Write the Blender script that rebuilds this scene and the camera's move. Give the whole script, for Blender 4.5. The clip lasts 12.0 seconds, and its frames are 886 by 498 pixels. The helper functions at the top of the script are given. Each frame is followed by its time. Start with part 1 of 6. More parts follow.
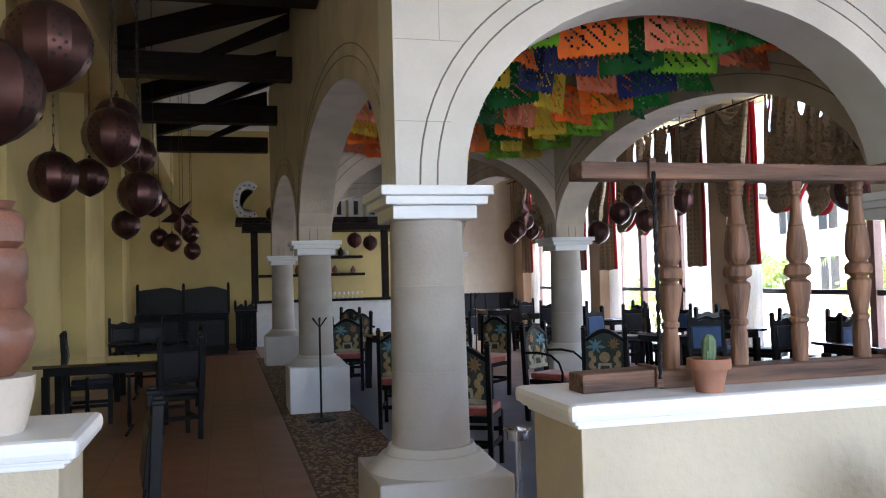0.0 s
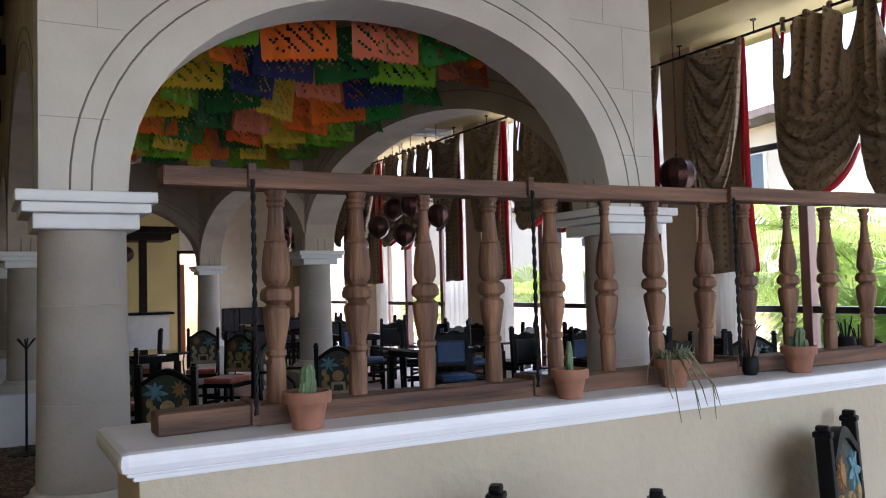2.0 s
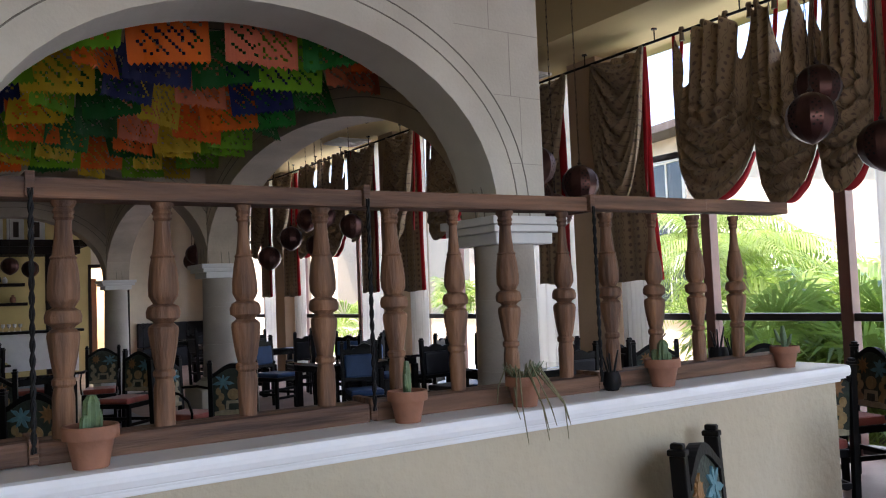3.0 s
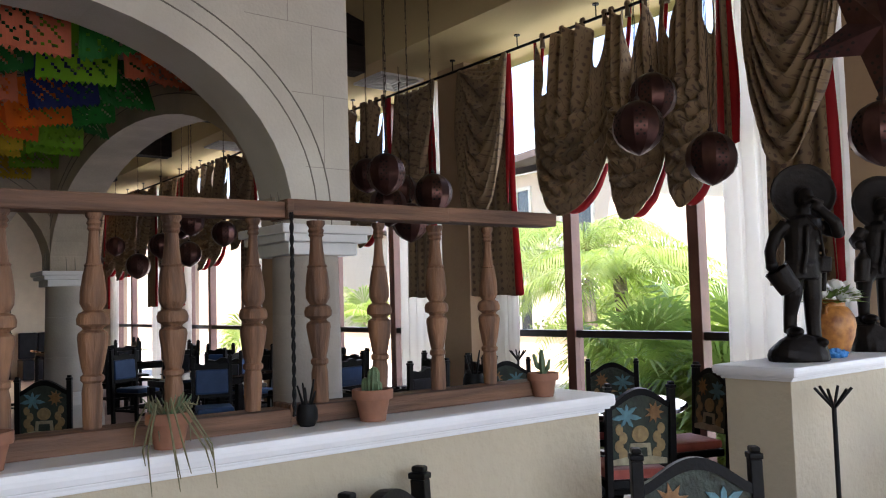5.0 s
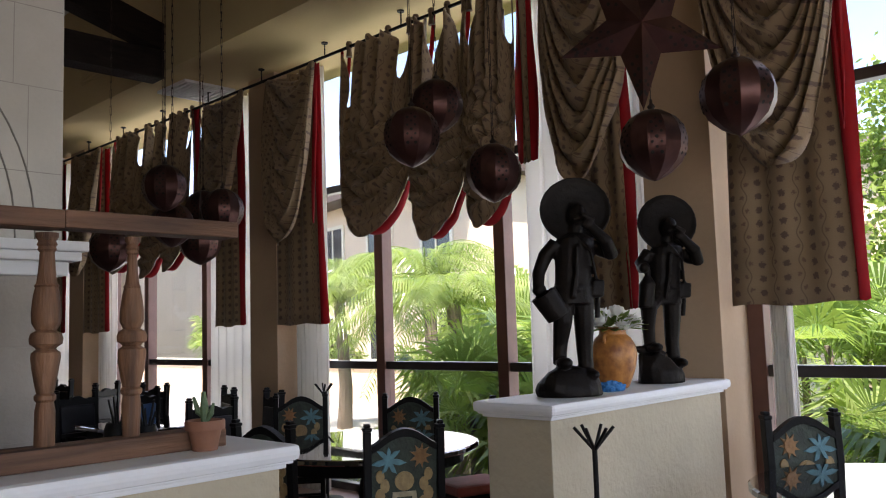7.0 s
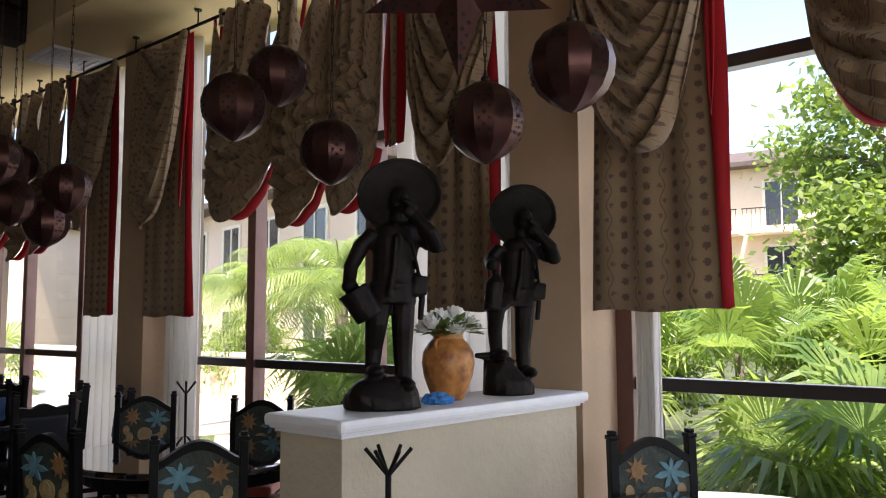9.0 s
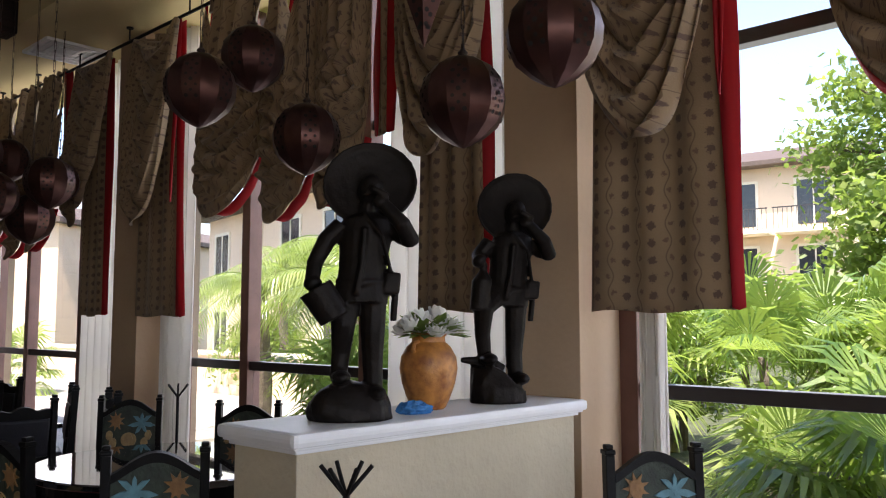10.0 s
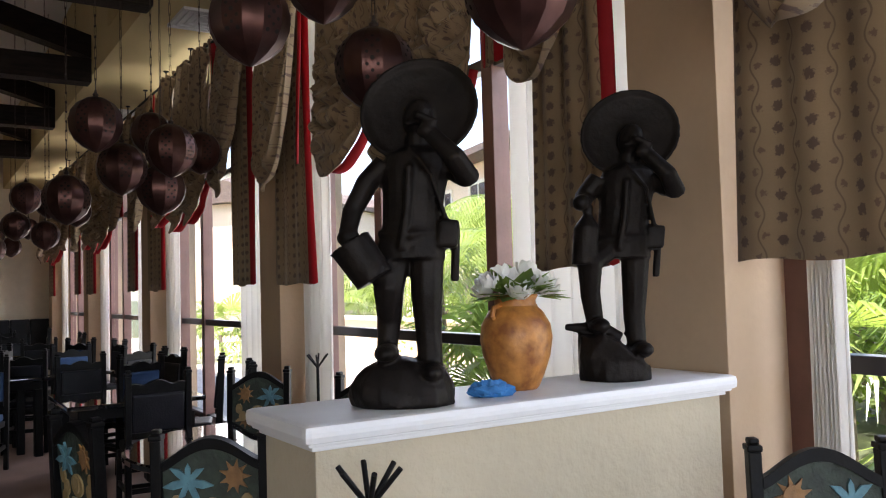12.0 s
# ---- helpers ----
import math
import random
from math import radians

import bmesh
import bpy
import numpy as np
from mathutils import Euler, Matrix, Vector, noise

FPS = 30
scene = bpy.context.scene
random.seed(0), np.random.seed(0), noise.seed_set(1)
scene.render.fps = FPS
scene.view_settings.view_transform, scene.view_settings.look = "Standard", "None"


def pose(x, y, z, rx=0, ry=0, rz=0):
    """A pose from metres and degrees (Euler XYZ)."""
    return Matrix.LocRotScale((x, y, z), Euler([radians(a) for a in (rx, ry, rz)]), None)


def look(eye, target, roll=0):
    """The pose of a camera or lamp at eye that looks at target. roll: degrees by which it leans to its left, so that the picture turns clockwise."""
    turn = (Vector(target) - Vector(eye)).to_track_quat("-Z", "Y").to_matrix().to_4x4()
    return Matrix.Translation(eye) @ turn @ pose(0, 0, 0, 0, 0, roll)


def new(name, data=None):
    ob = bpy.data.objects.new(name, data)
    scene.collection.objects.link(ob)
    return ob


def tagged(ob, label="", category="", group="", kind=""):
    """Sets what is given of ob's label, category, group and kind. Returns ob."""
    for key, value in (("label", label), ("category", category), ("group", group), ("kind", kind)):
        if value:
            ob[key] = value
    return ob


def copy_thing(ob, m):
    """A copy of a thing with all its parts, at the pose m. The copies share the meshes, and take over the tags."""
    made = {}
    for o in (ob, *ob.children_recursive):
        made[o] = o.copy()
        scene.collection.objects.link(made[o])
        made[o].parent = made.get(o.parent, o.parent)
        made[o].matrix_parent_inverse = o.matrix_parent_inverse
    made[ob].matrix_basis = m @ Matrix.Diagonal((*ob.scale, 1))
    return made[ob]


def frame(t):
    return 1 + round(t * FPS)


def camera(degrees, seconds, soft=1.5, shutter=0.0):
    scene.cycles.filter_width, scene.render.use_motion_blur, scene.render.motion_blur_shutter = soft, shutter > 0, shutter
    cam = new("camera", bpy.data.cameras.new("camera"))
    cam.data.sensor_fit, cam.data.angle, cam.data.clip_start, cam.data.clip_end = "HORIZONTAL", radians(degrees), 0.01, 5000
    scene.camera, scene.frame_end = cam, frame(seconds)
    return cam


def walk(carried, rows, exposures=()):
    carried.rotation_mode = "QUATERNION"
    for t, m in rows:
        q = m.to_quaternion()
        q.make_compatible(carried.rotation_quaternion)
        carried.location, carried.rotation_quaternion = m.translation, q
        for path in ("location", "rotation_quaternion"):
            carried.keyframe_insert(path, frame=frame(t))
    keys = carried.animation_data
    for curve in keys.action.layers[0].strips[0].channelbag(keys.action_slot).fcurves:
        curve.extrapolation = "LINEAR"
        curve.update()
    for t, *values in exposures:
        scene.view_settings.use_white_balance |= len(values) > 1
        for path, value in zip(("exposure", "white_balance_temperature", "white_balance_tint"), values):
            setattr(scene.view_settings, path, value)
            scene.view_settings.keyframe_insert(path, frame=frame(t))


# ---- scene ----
cam = camera(56.2, 12.0, soft=1.1)
PATH = [
    (0, (-1.041, -4.27, 1.504), (-0.529, -2.338, 1.572), -1.5),
    (0.5, (-0.917, -4.251, 1.498), (-0.384, -2.325, 1.573), -1.6),
    (1, (-0.737, -4.283, 1.515), (-0.171, -2.366, 1.583), -0.6),
    (1.5, (-0.592, -4.267, 1.513), (0.067, -2.38, 1.594), -0.8),
    (2, (-0.402, -4.185, 1.513), (0.566, -2.437, 1.599), -1.5),
    (2.5, (-0.226, -4.165, 1.516), (0.853, -2.485, 1.615), -2.1),
    (4.3, (0.517, -4.276, 1.525), (1.685, -2.657, 1.643), -1.2),
    (4.5, (0.607, -4.261, 1.524), (1.825, -2.68, 1.652), -1.7),
    (5, (0.854, -4.321, 1.519), (2.078, -2.745, 1.645), -1.6),
    (5.5, (1.087, -4.352, 1.51), (2.316, -2.779, 1.637), -1.4),
    (6, (1.297, -4.269, 1.509), (2.679, -2.829, 1.64), -1.6),
    (6.5, (1.566, -4.284, 1.512), (3.001, -2.9, 1.67), -1.9),
    (7, (1.782, -4.333, 1.496), (3.213, -2.949, 1.683), -1.8),
    (7.5, (1.985, -4.37, 1.505), (3.418, -2.986, 1.681), -1.2),
    (9.3, (2.744, -4.45, 1.507), (4.246, -3.141, 1.683), -0.1),
    (9.5, (2.816, -4.436, 1.498), (4.304, -3.111, 1.679), 0.1),
    (10, (3.028, -4.374, 1.512), (4.48, -3.009, 1.688), -0.0),
    (10.5, (3.243, -4.372, 1.505), (4.586, -2.899, 1.675), -0.7),
    (11, (3.455, -4.385, 1.502), (4.624, -2.767, 1.633), -0.3),
    (11.5, (3.654, -4.271, 1.488), (4.78, -2.621, 1.582), -0.6),
    (12, (3.843, -4.159, 1.495), (4.919, -2.476, 1.59), -1.6),
]
EXPOSURES = [(0.0, 3.42, 5750, 15), (1.5, 3.08, 5900, 16), (2.5, 2.22, 6050, 18), (4.5, 2.30, 6300, 17), (5.5, 2.18, 6400, 17), (6.5, 1.80, 6450, 17), (7.5, 1.80, 6550, 18), (9.5, 1.80, 6650, 18), (10.5, 1.80, 6650, 18), (11.3, 1.95, 6700, 16), (12.0, 2.26, 6650, 16)]
walk(cam, [(t, look(eye, target, roll)) for t, eye, target, roll in PATH], EXPOSURES)

# ---- sky, sun and daylight at the openings ----
world = bpy.data.worlds.new("sky")
scene.world = world
world.use_nodes = True
wn = world.node_tree
sky = wn.nodes.new("ShaderNodeTexSky")
sky.sky_type = "NISHITA"
sky.sun_disc = False
SUN_ELEVATION, SUN_TURN = radians(64), radians(232)
sky.sun_elevation, sky.sun_rotation = SUN_ELEVATION, SUN_TURN
wn.nodes["Background"].inputs["Strength"].default_value = 0.15
wn.links.new(sky.outputs[0], wn.nodes["Background"].inputs[0])
sun = new("sun", bpy.data.lights.new("sun", "SUN"))
sun.data.energy, sun.data.angle, sun.data.color = 5.0, radians(0.5), (1.0, 0.95, 0.86)
sun_way = Vector((math.sin(SUN_TURN) * math.cos(SUN_ELEVATION), math.cos(SUN_TURN) * math.cos(SUN_ELEVATION), math.sin(SUN_ELEVATION)))
sun.matrix_world = look(sun_way * 40, (0, 0, 0))


def window_light(name, eye, target, wide, high, power, colour=(1.0, 0.98, 0.95)):
    lamp = new(name, bpy.data.lights.new(name, "AREA"))
    lamp.data.shape, lamp.data.size, lamp.data.size_y = "RECTANGLE", wide, high
    lamp.data.energy, lamp.data.color = power, colour
    lamp.matrix_world = look(eye, target)
    return lamp


# ---- materials ----
def material(name, colour, rough=0.6, metal=0.0, vary=0.25, scale=6.0, bump=0.15, bump_scale=40.0, tint=None, spread=0.0, coat=0.0, stretch=(1, 1, 1), sheen=0.0):
    """Noise at two scales over a base colour; tint is the second colour, spread the change from piece to piece."""
    m = bpy.data.materials.new(name)
    m.use_nodes = True
    nt = m.node_tree
    n, l = nt.nodes, nt.links
    b = n["Principled BSDF"]
    b.inputs["Roughness"].default_value = rough
    b.inputs["Metallic"].default_value = metal
    b.inputs["Coat Weight"].default_value = coat
    b.inputs["Sheen Weight"].default_value = sheen
    co = n.new("ShaderNodeTexCoord")
    mp = n.new("ShaderNodeMapping")
    mp.inputs["Scale"].default_value = stretch
    l.new(co.outputs["Object"], mp.inputs[0])
    big = n.new("ShaderNodeTexNoise")
    big.inputs["Scale"].default_value = scale
    big.inputs["Detail"].default_value = 6
    fine = n.new("ShaderNodeTexNoise")
    fine.inputs["Scale"].default_value = bump_scale
    fine.inputs["Detail"].default_value = 4
    l.new(mp.outputs[0], big.inputs["Vector"])
    l.new(mp.outputs[0], fine.inputs["Vector"])
    ramp = n.new("ShaderNodeValToRGB")
    c = Vector(colour)
    t = Vector(tint) if tint else c * (1 - vary)
    ramp.color_ramp.elements[0].position, ramp.color_ramp.elements[1].position = 0.32, 0.68
    ramp.color_ramp.elements[0].color = (*t, 1)
    ramp.color_ramp.elements[1].color = (*c, 1)
    l.new(big.outputs["Fac"], ramp.inputs[0])
    hsv = n.new("ShaderNodeHueSaturation")
    l.new(ramp.outputs[0], hsv.inputs["Color"])
    add = n.new("ShaderNodeMath")
    add.operation = "MULTIPLY_ADD"
    add.inputs[1].default_value = vary * 0.5
    add.inputs[2].default_value = 1 - vary * 0.25
    l.new(fine.outputs["Fac"], add.inputs[0])
    last = add
    if spread:
        info = n.new("ShaderNodeObjectInfo")
        more = n.new("ShaderNodeMath")
        more.operation = "MULTIPLY_ADD"
        more.inputs[1].default_value = spread
        l.new(info.outputs["Random"], more.inputs[0])
        l.new(add.outputs[0], more.inputs[2])
        last = more
    l.new(last.outputs[0], hsv.inputs["Value"])
    l.new(hsv.outputs[0], b.inputs["Base Color"])
    if bump:
        bp = n.new("ShaderNodeBump")
        bp.inputs["Strength"].default_value = bump
        bp.inputs["Distance"].default_value = 0.02
        l.new(fine.outputs["Fac"], bp.inputs["Height"])
        l.new(bp.outputs[0], b.inputs["Normal"])
    return m


STONE = material("limestone", (0.56, 0.54, 0.50), 0.75, vary=0.16, scale=2.2, bump=0.12, bump_scale=60, spread=0.08)
COLUMN_STONE = material("grey brown column stone", (0.37, 0.335, 0.30), 0.75, vary=0.22, scale=2.6, bump=0.15, bump_scale=55, spread=0.10)
STONE_DUSK = material("rough plaster stone", (0.52, 0.45, 0.37), 0.85, vary=0.25, scale=2.5, bump=0.2, bump_scale=45)
WHITE = material("white painted ledge", (0.72, 0.73, 0.75), 0.45, vary=0.08, scale=5, bump=0.05, bump_scale=30)
CREAM = material("cream stucco", (0.47, 0.41, 0.30), 0.8, vary=0.16, scale=1.6, bump=0.35, bump_scale=28)
YELLOW = material("yellow plaster", (0.62, 0.50, 0.22), 0.85, vary=0.18, scale=1.2, bump=0.12, bump_scale=30)
TAN = material("tan plaster", (0.50, 0.36, 0.24), 0.8, vary=0.15, scale=1.4, bump=0.12, bump_scale=30)
CEILING = material("ceiling plaster", (0.62, 0.49, 0.25), 0.85, vary=0.12, scale=0.8, bump=0.05)
CEILING_PALE = material("pale ceiling plaster", (0.82, 0.80, 0.76), 0.85, vary=0.1, scale=0.8, bump=0.05)
BEAM = material("dark stained beam", (0.022, 0.015, 0.012), 0.6, vary=0.5, scale=5, bump=0.25, stretch=(1, 6, 6))
TERRACOTTA = material("terracotta floor tile", (0.235, 0.108, 0.064), 0.36, vary=0.3, scale=3, bump=0.04, spread=0.12)
GROUT = material("dark grout", (0.19, 0.09, 0.055), 0.9, vary=0.3)
SLATE = material("blue grey floor tile", (0.11, 0.135, 0.20), 0.35, vary=0.3, scale=2.5, bump=0.05, spread=0.2)
PEBBLE = material("pebble mosaic", (0.30, 0.20, 0.12), 0.6, vary=0.6, scale=30, bump=0.5, bump_scale=60, spread=0.3)
CARPET = material("dusty brown floor", (0.34, 0.22, 0.18), 0.5, vary=0.3, scale=2.0, bump=0.08)
OLDWOOD = material("weathered brown wood", (0.21, 0.105, 0.055), 0.7, vary=0.9, scale=22, bump=0.5, bump_scale=60, tint=(0.045, 0.02, 0.011), stretch=(1, 1, 0.10), spread=0.2)
RAILWOOD = material("weathered beam wood", (0.17, 0.085, 0.048), 0.7, vary=0.9, scale=24, bump=0.6, bump_scale=55, tint=(0.035, 0.016, 0.010), stretch=(0.08, 1, 1))
FRAME = material("brown window frame", (0.16, 0.075, 0.06), 0.45, vary=0.25, scale=5, bump=0.05)
DARKFRAME = material("dark window bar", (0.03, 0.025, 0.025), 0.4, vary=0.3, bump=0.03)
CLAY = material("terracotta pot clay", (0.27, 0.12, 0.072), 0.75, vary=0.3, scale=9, bump=0.12, spread=0.12)
COPPER = material("dark copper ball", (0.085, 0.040, 0.036), 0.36, metal=0.85, vary=0.45, scale=9, bump=0.06, bump_scale=20, spread=0.1)
IRON = material("black iron", (0.012, 0.012, 0.013), 0.5, metal=0.3, vary=0.3, bump=0.1)
BLACKWOOD = material("black lacquered wood", (0.004, 0.0036, 0.004), 0.5, vary=0.4, bump=0.1)
BRONZE = material("dark bronze", (0.014, 0.011, 0.010), 0.48, metal=0.35, vary=0.5, scale=14, bump=0.18, bump_scale=40)

GROOVE_SHADE = material("grey groove shade", (0.25, 0.235, 0.21), 0.9, vary=0.3)
JOINT_PALE = material("pale stone joint", (0.42, 0.40, 0.365), 0.9, vary=0.2)
PEBBLE_BED = material("brown mortar", (0.10, 0.065, 0.042), 0.9, vary=0.5, scale=20)
SEAT_RED = material("worn red seat cloth", (0.42, 0.10, 0.075), 0.85, vary=0.3, scale=8, bump=0.15, sheen=0.3, spread=0.15)
LEATHER = material("black leather", (0.018, 0.018, 0.022), 0.38, vary=0.35, scale=6, bump=0.12, bump_scale=80)
BLUE_VINYL = material("blue leatherette", (0.035, 0.075, 0.17), 0.4, vary=0.3, scale=6, bump=0.1, bump_scale=80)
PAINT_SKY = material("turquoise carved paint", (0.10, 0.24, 0.29), 0.6, vary=0.35, scale=22, bump=0.3, spread=0.1)
PAINT_SUN = material("orange carved paint", (0.27, 0.135, 0.045), 0.6, vary=0.35, scale=22, bump=0.3, spread=0.1)
PAINT_GREEN = material("green carved paint", (0.03, 0.045, 0.03), 0.6, vary=0.5, scale=18, bump=0.4)
PAINT_TAN = material("ochre carved paint", (0.36, 0.25, 0.11), 0.6, vary=0.35, scale=22, bump=0.3)
PAINT_CREAM = material("cream carved paint", (0.42, 0.37, 0.24), 0.6, vary=0.35, scale=22, bump=0.3)
RED_LINING = material("red cotton lining", (0.40, 0.012, 0.022), 0.8, vary=0.25, scale=8, bump=0.1, stretch=(1, 1, 0.1))
CHROME = material("chrome", (0.62, 0.62, 0.62), 0.14, metal=1.0, vary=0.08, bump=0.0)
CACTUS = material("cactus green", (0.10, 0.16, 0.075), 0.6, vary=0.4, scale=30, bump=0.3)
SOIL = material("dry soil", (0.10, 0.065, 0.04), 0.95, vary=0.5, scale=40, bump=0.5)
STRAW = material("dry plant", (0.16, 0.15, 0.08), 0.8, vary=0.4, scale=20)
URN = material("mottled ochre urn", (0.50, 0.215, 0.05), 0.42, vary=0.5, scale=22, bump=0.15, tint=(0.22, 0.075, 0.02))
PETAL = material("white petals", (0.82, 0.82, 0.78), 0.6, vary=0.1)
LEAF = material("green leaf", (0.055, 0.13, 0.045), 0.5, vary=0.5, scale=12, spread=0.2)
BLUE_CLOTH = material("blue cloth", (0.03, 0.19, 0.48), 0.7, vary=0.35, scale=30, bump=0.3)
SHEER = material("white sheer curtain", (0.82, 0.80, 0.76), 0.8, vary=0.06, scale=4, bump=0.0)
BAR_WHITE = material("white bar front", (0.70, 0.70, 0.70), 0.6, vary=0.1)
CLAY_PAINT = material("glazed brown jar clay", (0.17, 0.07, 0.042), 0.4, vary=0.4, scale=10, bump=0.2)
LETTER = material("white sign letter", (0.72, 0.73, 0.72), 0.6, vary=0.15)
DOORWOOD = material("brown door wood", (0.20, 0.075, 0.03), 0.45, vary=0.3, stretch=(1, 1, 0.2))
PALE_ROOM = material("pale corridor plaster", (0.75, 0.66, 0.52), 0.8, vary=0.08)
HOUSE = material("peach stucco house", (0.72, 0.56, 0.40), 0.85, vary=0.1, scale=0.6, bump=0.1)
HOUSE_TRIM = material("cream house trim", (0.78, 0.70, 0.56), 0.8, vary=0.1)
DARK_GLASS = material("dark window glass", (0.03, 0.035, 0.04), 0.12, vary=0.3, bump=0)
ROOFTILE = material("dark roof", (0.10, 0.07, 0.055), 0.7, vary=0.3)
LAWN = material("garden soil and grass", (0.07, 0.085, 0.035), 0.9, vary=0.6, scale=1.5, bump=0.4)
PAVING = material("pale paving", (0.50, 0.46, 0.40), 0.8, vary=0.2, scale=2)
BARK = material("grey palm bark", (0.20, 0.16, 0.12), 0.9, vary=0.4, scale=14, bump=0.4)
FROND = material("palm frond green", (0.22, 0.30, 0.08), 0.25, vary=0.5, scale=3, bump=0, tint=(0.045, 0.10, 0.02))
FROND_PALE = material("pale palm frond", (0.34, 0.39, 0.14), 0.25, vary=0.4, scale=3, bump=0, tint=(0.09, 0.14, 0.03))
TREE_LEAF = material("tree leaf green", (0.22, 0.26, 0.06), 0.5, vary=0.5, scale=1.2, bump=0, tint=(0.05, 0.10, 0.02))


def let_through(m, share, colour):
    """Mixes light shining through into a thin material."""
    nt = m.node_tree
    out, b = nt.nodes["Material Output"], nt.nodes["Principled BSDF"]
    t, mix = nt.nodes.new("ShaderNodeBsdfTranslucent"), nt.nodes.new("ShaderNodeMixShader")
    t.inputs[0].default_value = (*colour, 1)
    mix.inputs[0].default_value = share
    nt.links.new(b.outputs[0], mix.inputs[1])
    nt.links.new(t.outputs[0], mix.inputs[2])
    nt.links.new(mix.outputs[0], out.inputs[0])
    return m


let_through(SHEER, 0.55, (0.85, 0.83, 0.80))
let_through(RED_LINING, 0.3, (0.5, 0.012, 0.02))
for leafy in (FROND, FROND_PALE, TREE_LEAF, LEAF):
    let_through(leafy, 0.45, (0.36, 0.50, 0.09))
GLASS = bpy.data.materials.new("window glass")
GLASS.use_nodes = True
_g = GLASS.node_tree
_tr, _gl, _mx, _fr = (_g.nodes.new(k) for k in ("ShaderNodeBsdfTransparent", "ShaderNodeBsdfGlossy", "ShaderNodeMixShader", "ShaderNodeLayerWeight"))
_gl.inputs["Roughness"].default_value = 0.02
_fr.inputs["Blend"].default_value = 0.04
_g.links.new(_fr.outputs["Facing"], _mx.inputs[0])
_g.links.new(_tr.outputs[0], _mx.inputs[1])
_g.links.new(_gl.outputs[0], _mx.inputs[2])
_g.links.new(_mx.outputs[0], _g.nodes["Material Output"].inputs[0])


def cloth_print():
    """Taupe drapery with small dark flowers in rows."""
    m = material("taupe printed drapery", (0.30, 0.213, 0.128), 0.8, vary=0.25, scale=3, bump=0.12, bump_scale=120, sheen=0.2)
    nt = m.node_tree
    n, l = nt.nodes, nt.links
    b = n["Principled BSDF"]
    old = b.inputs["Base Color"].links[0].from_socket
    def calc(op, a, b=None):
        x = n.new("ShaderNodeMath")
        x.operation = op
        for k, v in enumerate((a, b)):
            if v is None:
                continue
            if isinstance(v, (int, float)):
                x.inputs[k].default_value = v
            else:
                l.new(v, x.inputs[k])
        return x.outputs[0]

    def fade(value, low, high):
        r = n.new("ShaderNodeMapRange")
        r.inputs[1].default_value, r.inputs[2].default_value, r.inputs[3].default_value, r.inputs[4].default_value = low, high, 1.0, 0.0
        l.new(value, r.inputs[0])
        return r.outputs[0]

    co, axes = n.new("ShaderNodeTexCoord"), n.new("ShaderNodeSeparateXYZ")
    l.new(co.outputs["UV"], axes.inputs[0])
    u, v = axes.outputs[0], axes.outputs[1]
    rag = n.new("ShaderNodeTexNoise")
    rag.inputs["Scale"].default_value = 95
    l.new(co.outputs["UV"], rag.inputs["Vector"])
    jag = calc("MULTIPLY", calc("SUBTRACT", rag.outputs["Fac"], 0.5), 0.034)
    # columns 0.15 m apart: dark blossoms, and between them a pale waving vine with small blossoms
    du = calc("SUBTRACT", calc("FRACT", calc("DIVIDE", u, 0.15)), 0.5)
    du = calc("MULTIPLY", du, 0.15)
    dv = calc("MULTIPLY", calc("SUBTRACT", calc("FRACT", calc("DIVIDE", v, 0.078)), 0.5), 0.078)
    near = calc("SQRT", calc("ADD", calc("MULTIPLY", du, du), calc("MULTIPLY", dv, dv)))
    blossom = fade(calc("ADD", near, jag), 0.016, 0.021)
    du2 = calc("SUBTRACT", calc("FRACT", calc("ADD", calc("DIVIDE", u, 0.15), 0.5)), 0.5)
    wave = calc("MULTIPLY", calc("SINE", calc("MULTIPLY", v, 42.0)), 0.013)
    off = calc("ABSOLUTE", calc("SUBTRACT", calc("MULTIPLY", du2, 0.15), wave))
    vine = fade(off, 0.0022, 0.0042)
    side = calc("ADD", calc("MULTIPLY", du2, 0.15), wave)
    dv2 = calc("MULTIPLY", calc("SUBTRACT", calc("FRACT", calc("DIVIDE", v, 0.0748)), 0.5), 0.0748)
    near2 = calc("SQRT", calc("ADD", calc("MULTIPLY", side, side), calc("MULTIPLY", dv2, dv2)))
    bud = fade(calc("ADD", near2, jag), 0.009, 0.013)
    for share, tone in ((vine, (0.13, 0.085, 0.055, 1)), (bud, (0.13, 0.075, 0.055, 1)), (blossom, (0.085, 0.05, 0.042, 1))):
        mix = n.new("ShaderNodeMixRGB")
        l.new(calc("MULTIPLY", share, 0.95), mix.inputs[0])
        l.new(old, mix.inputs[1])
        mix.inputs[2].default_value = tone
        old = mix.outputs[0]
    l.new(old, b.inputs["Base Color"])
    return let_through(m, 0.16, (0.30, 0.22, 0.13))


DRAPE = cloth_print()
for matt in (BLACKWOOD, IRON, BRONZE, LEATHER, BEAM, BLUE_VINYL):
    matt.node_tree.nodes["Principled BSDF"].inputs["Specular IOR Level"].default_value = 0.15


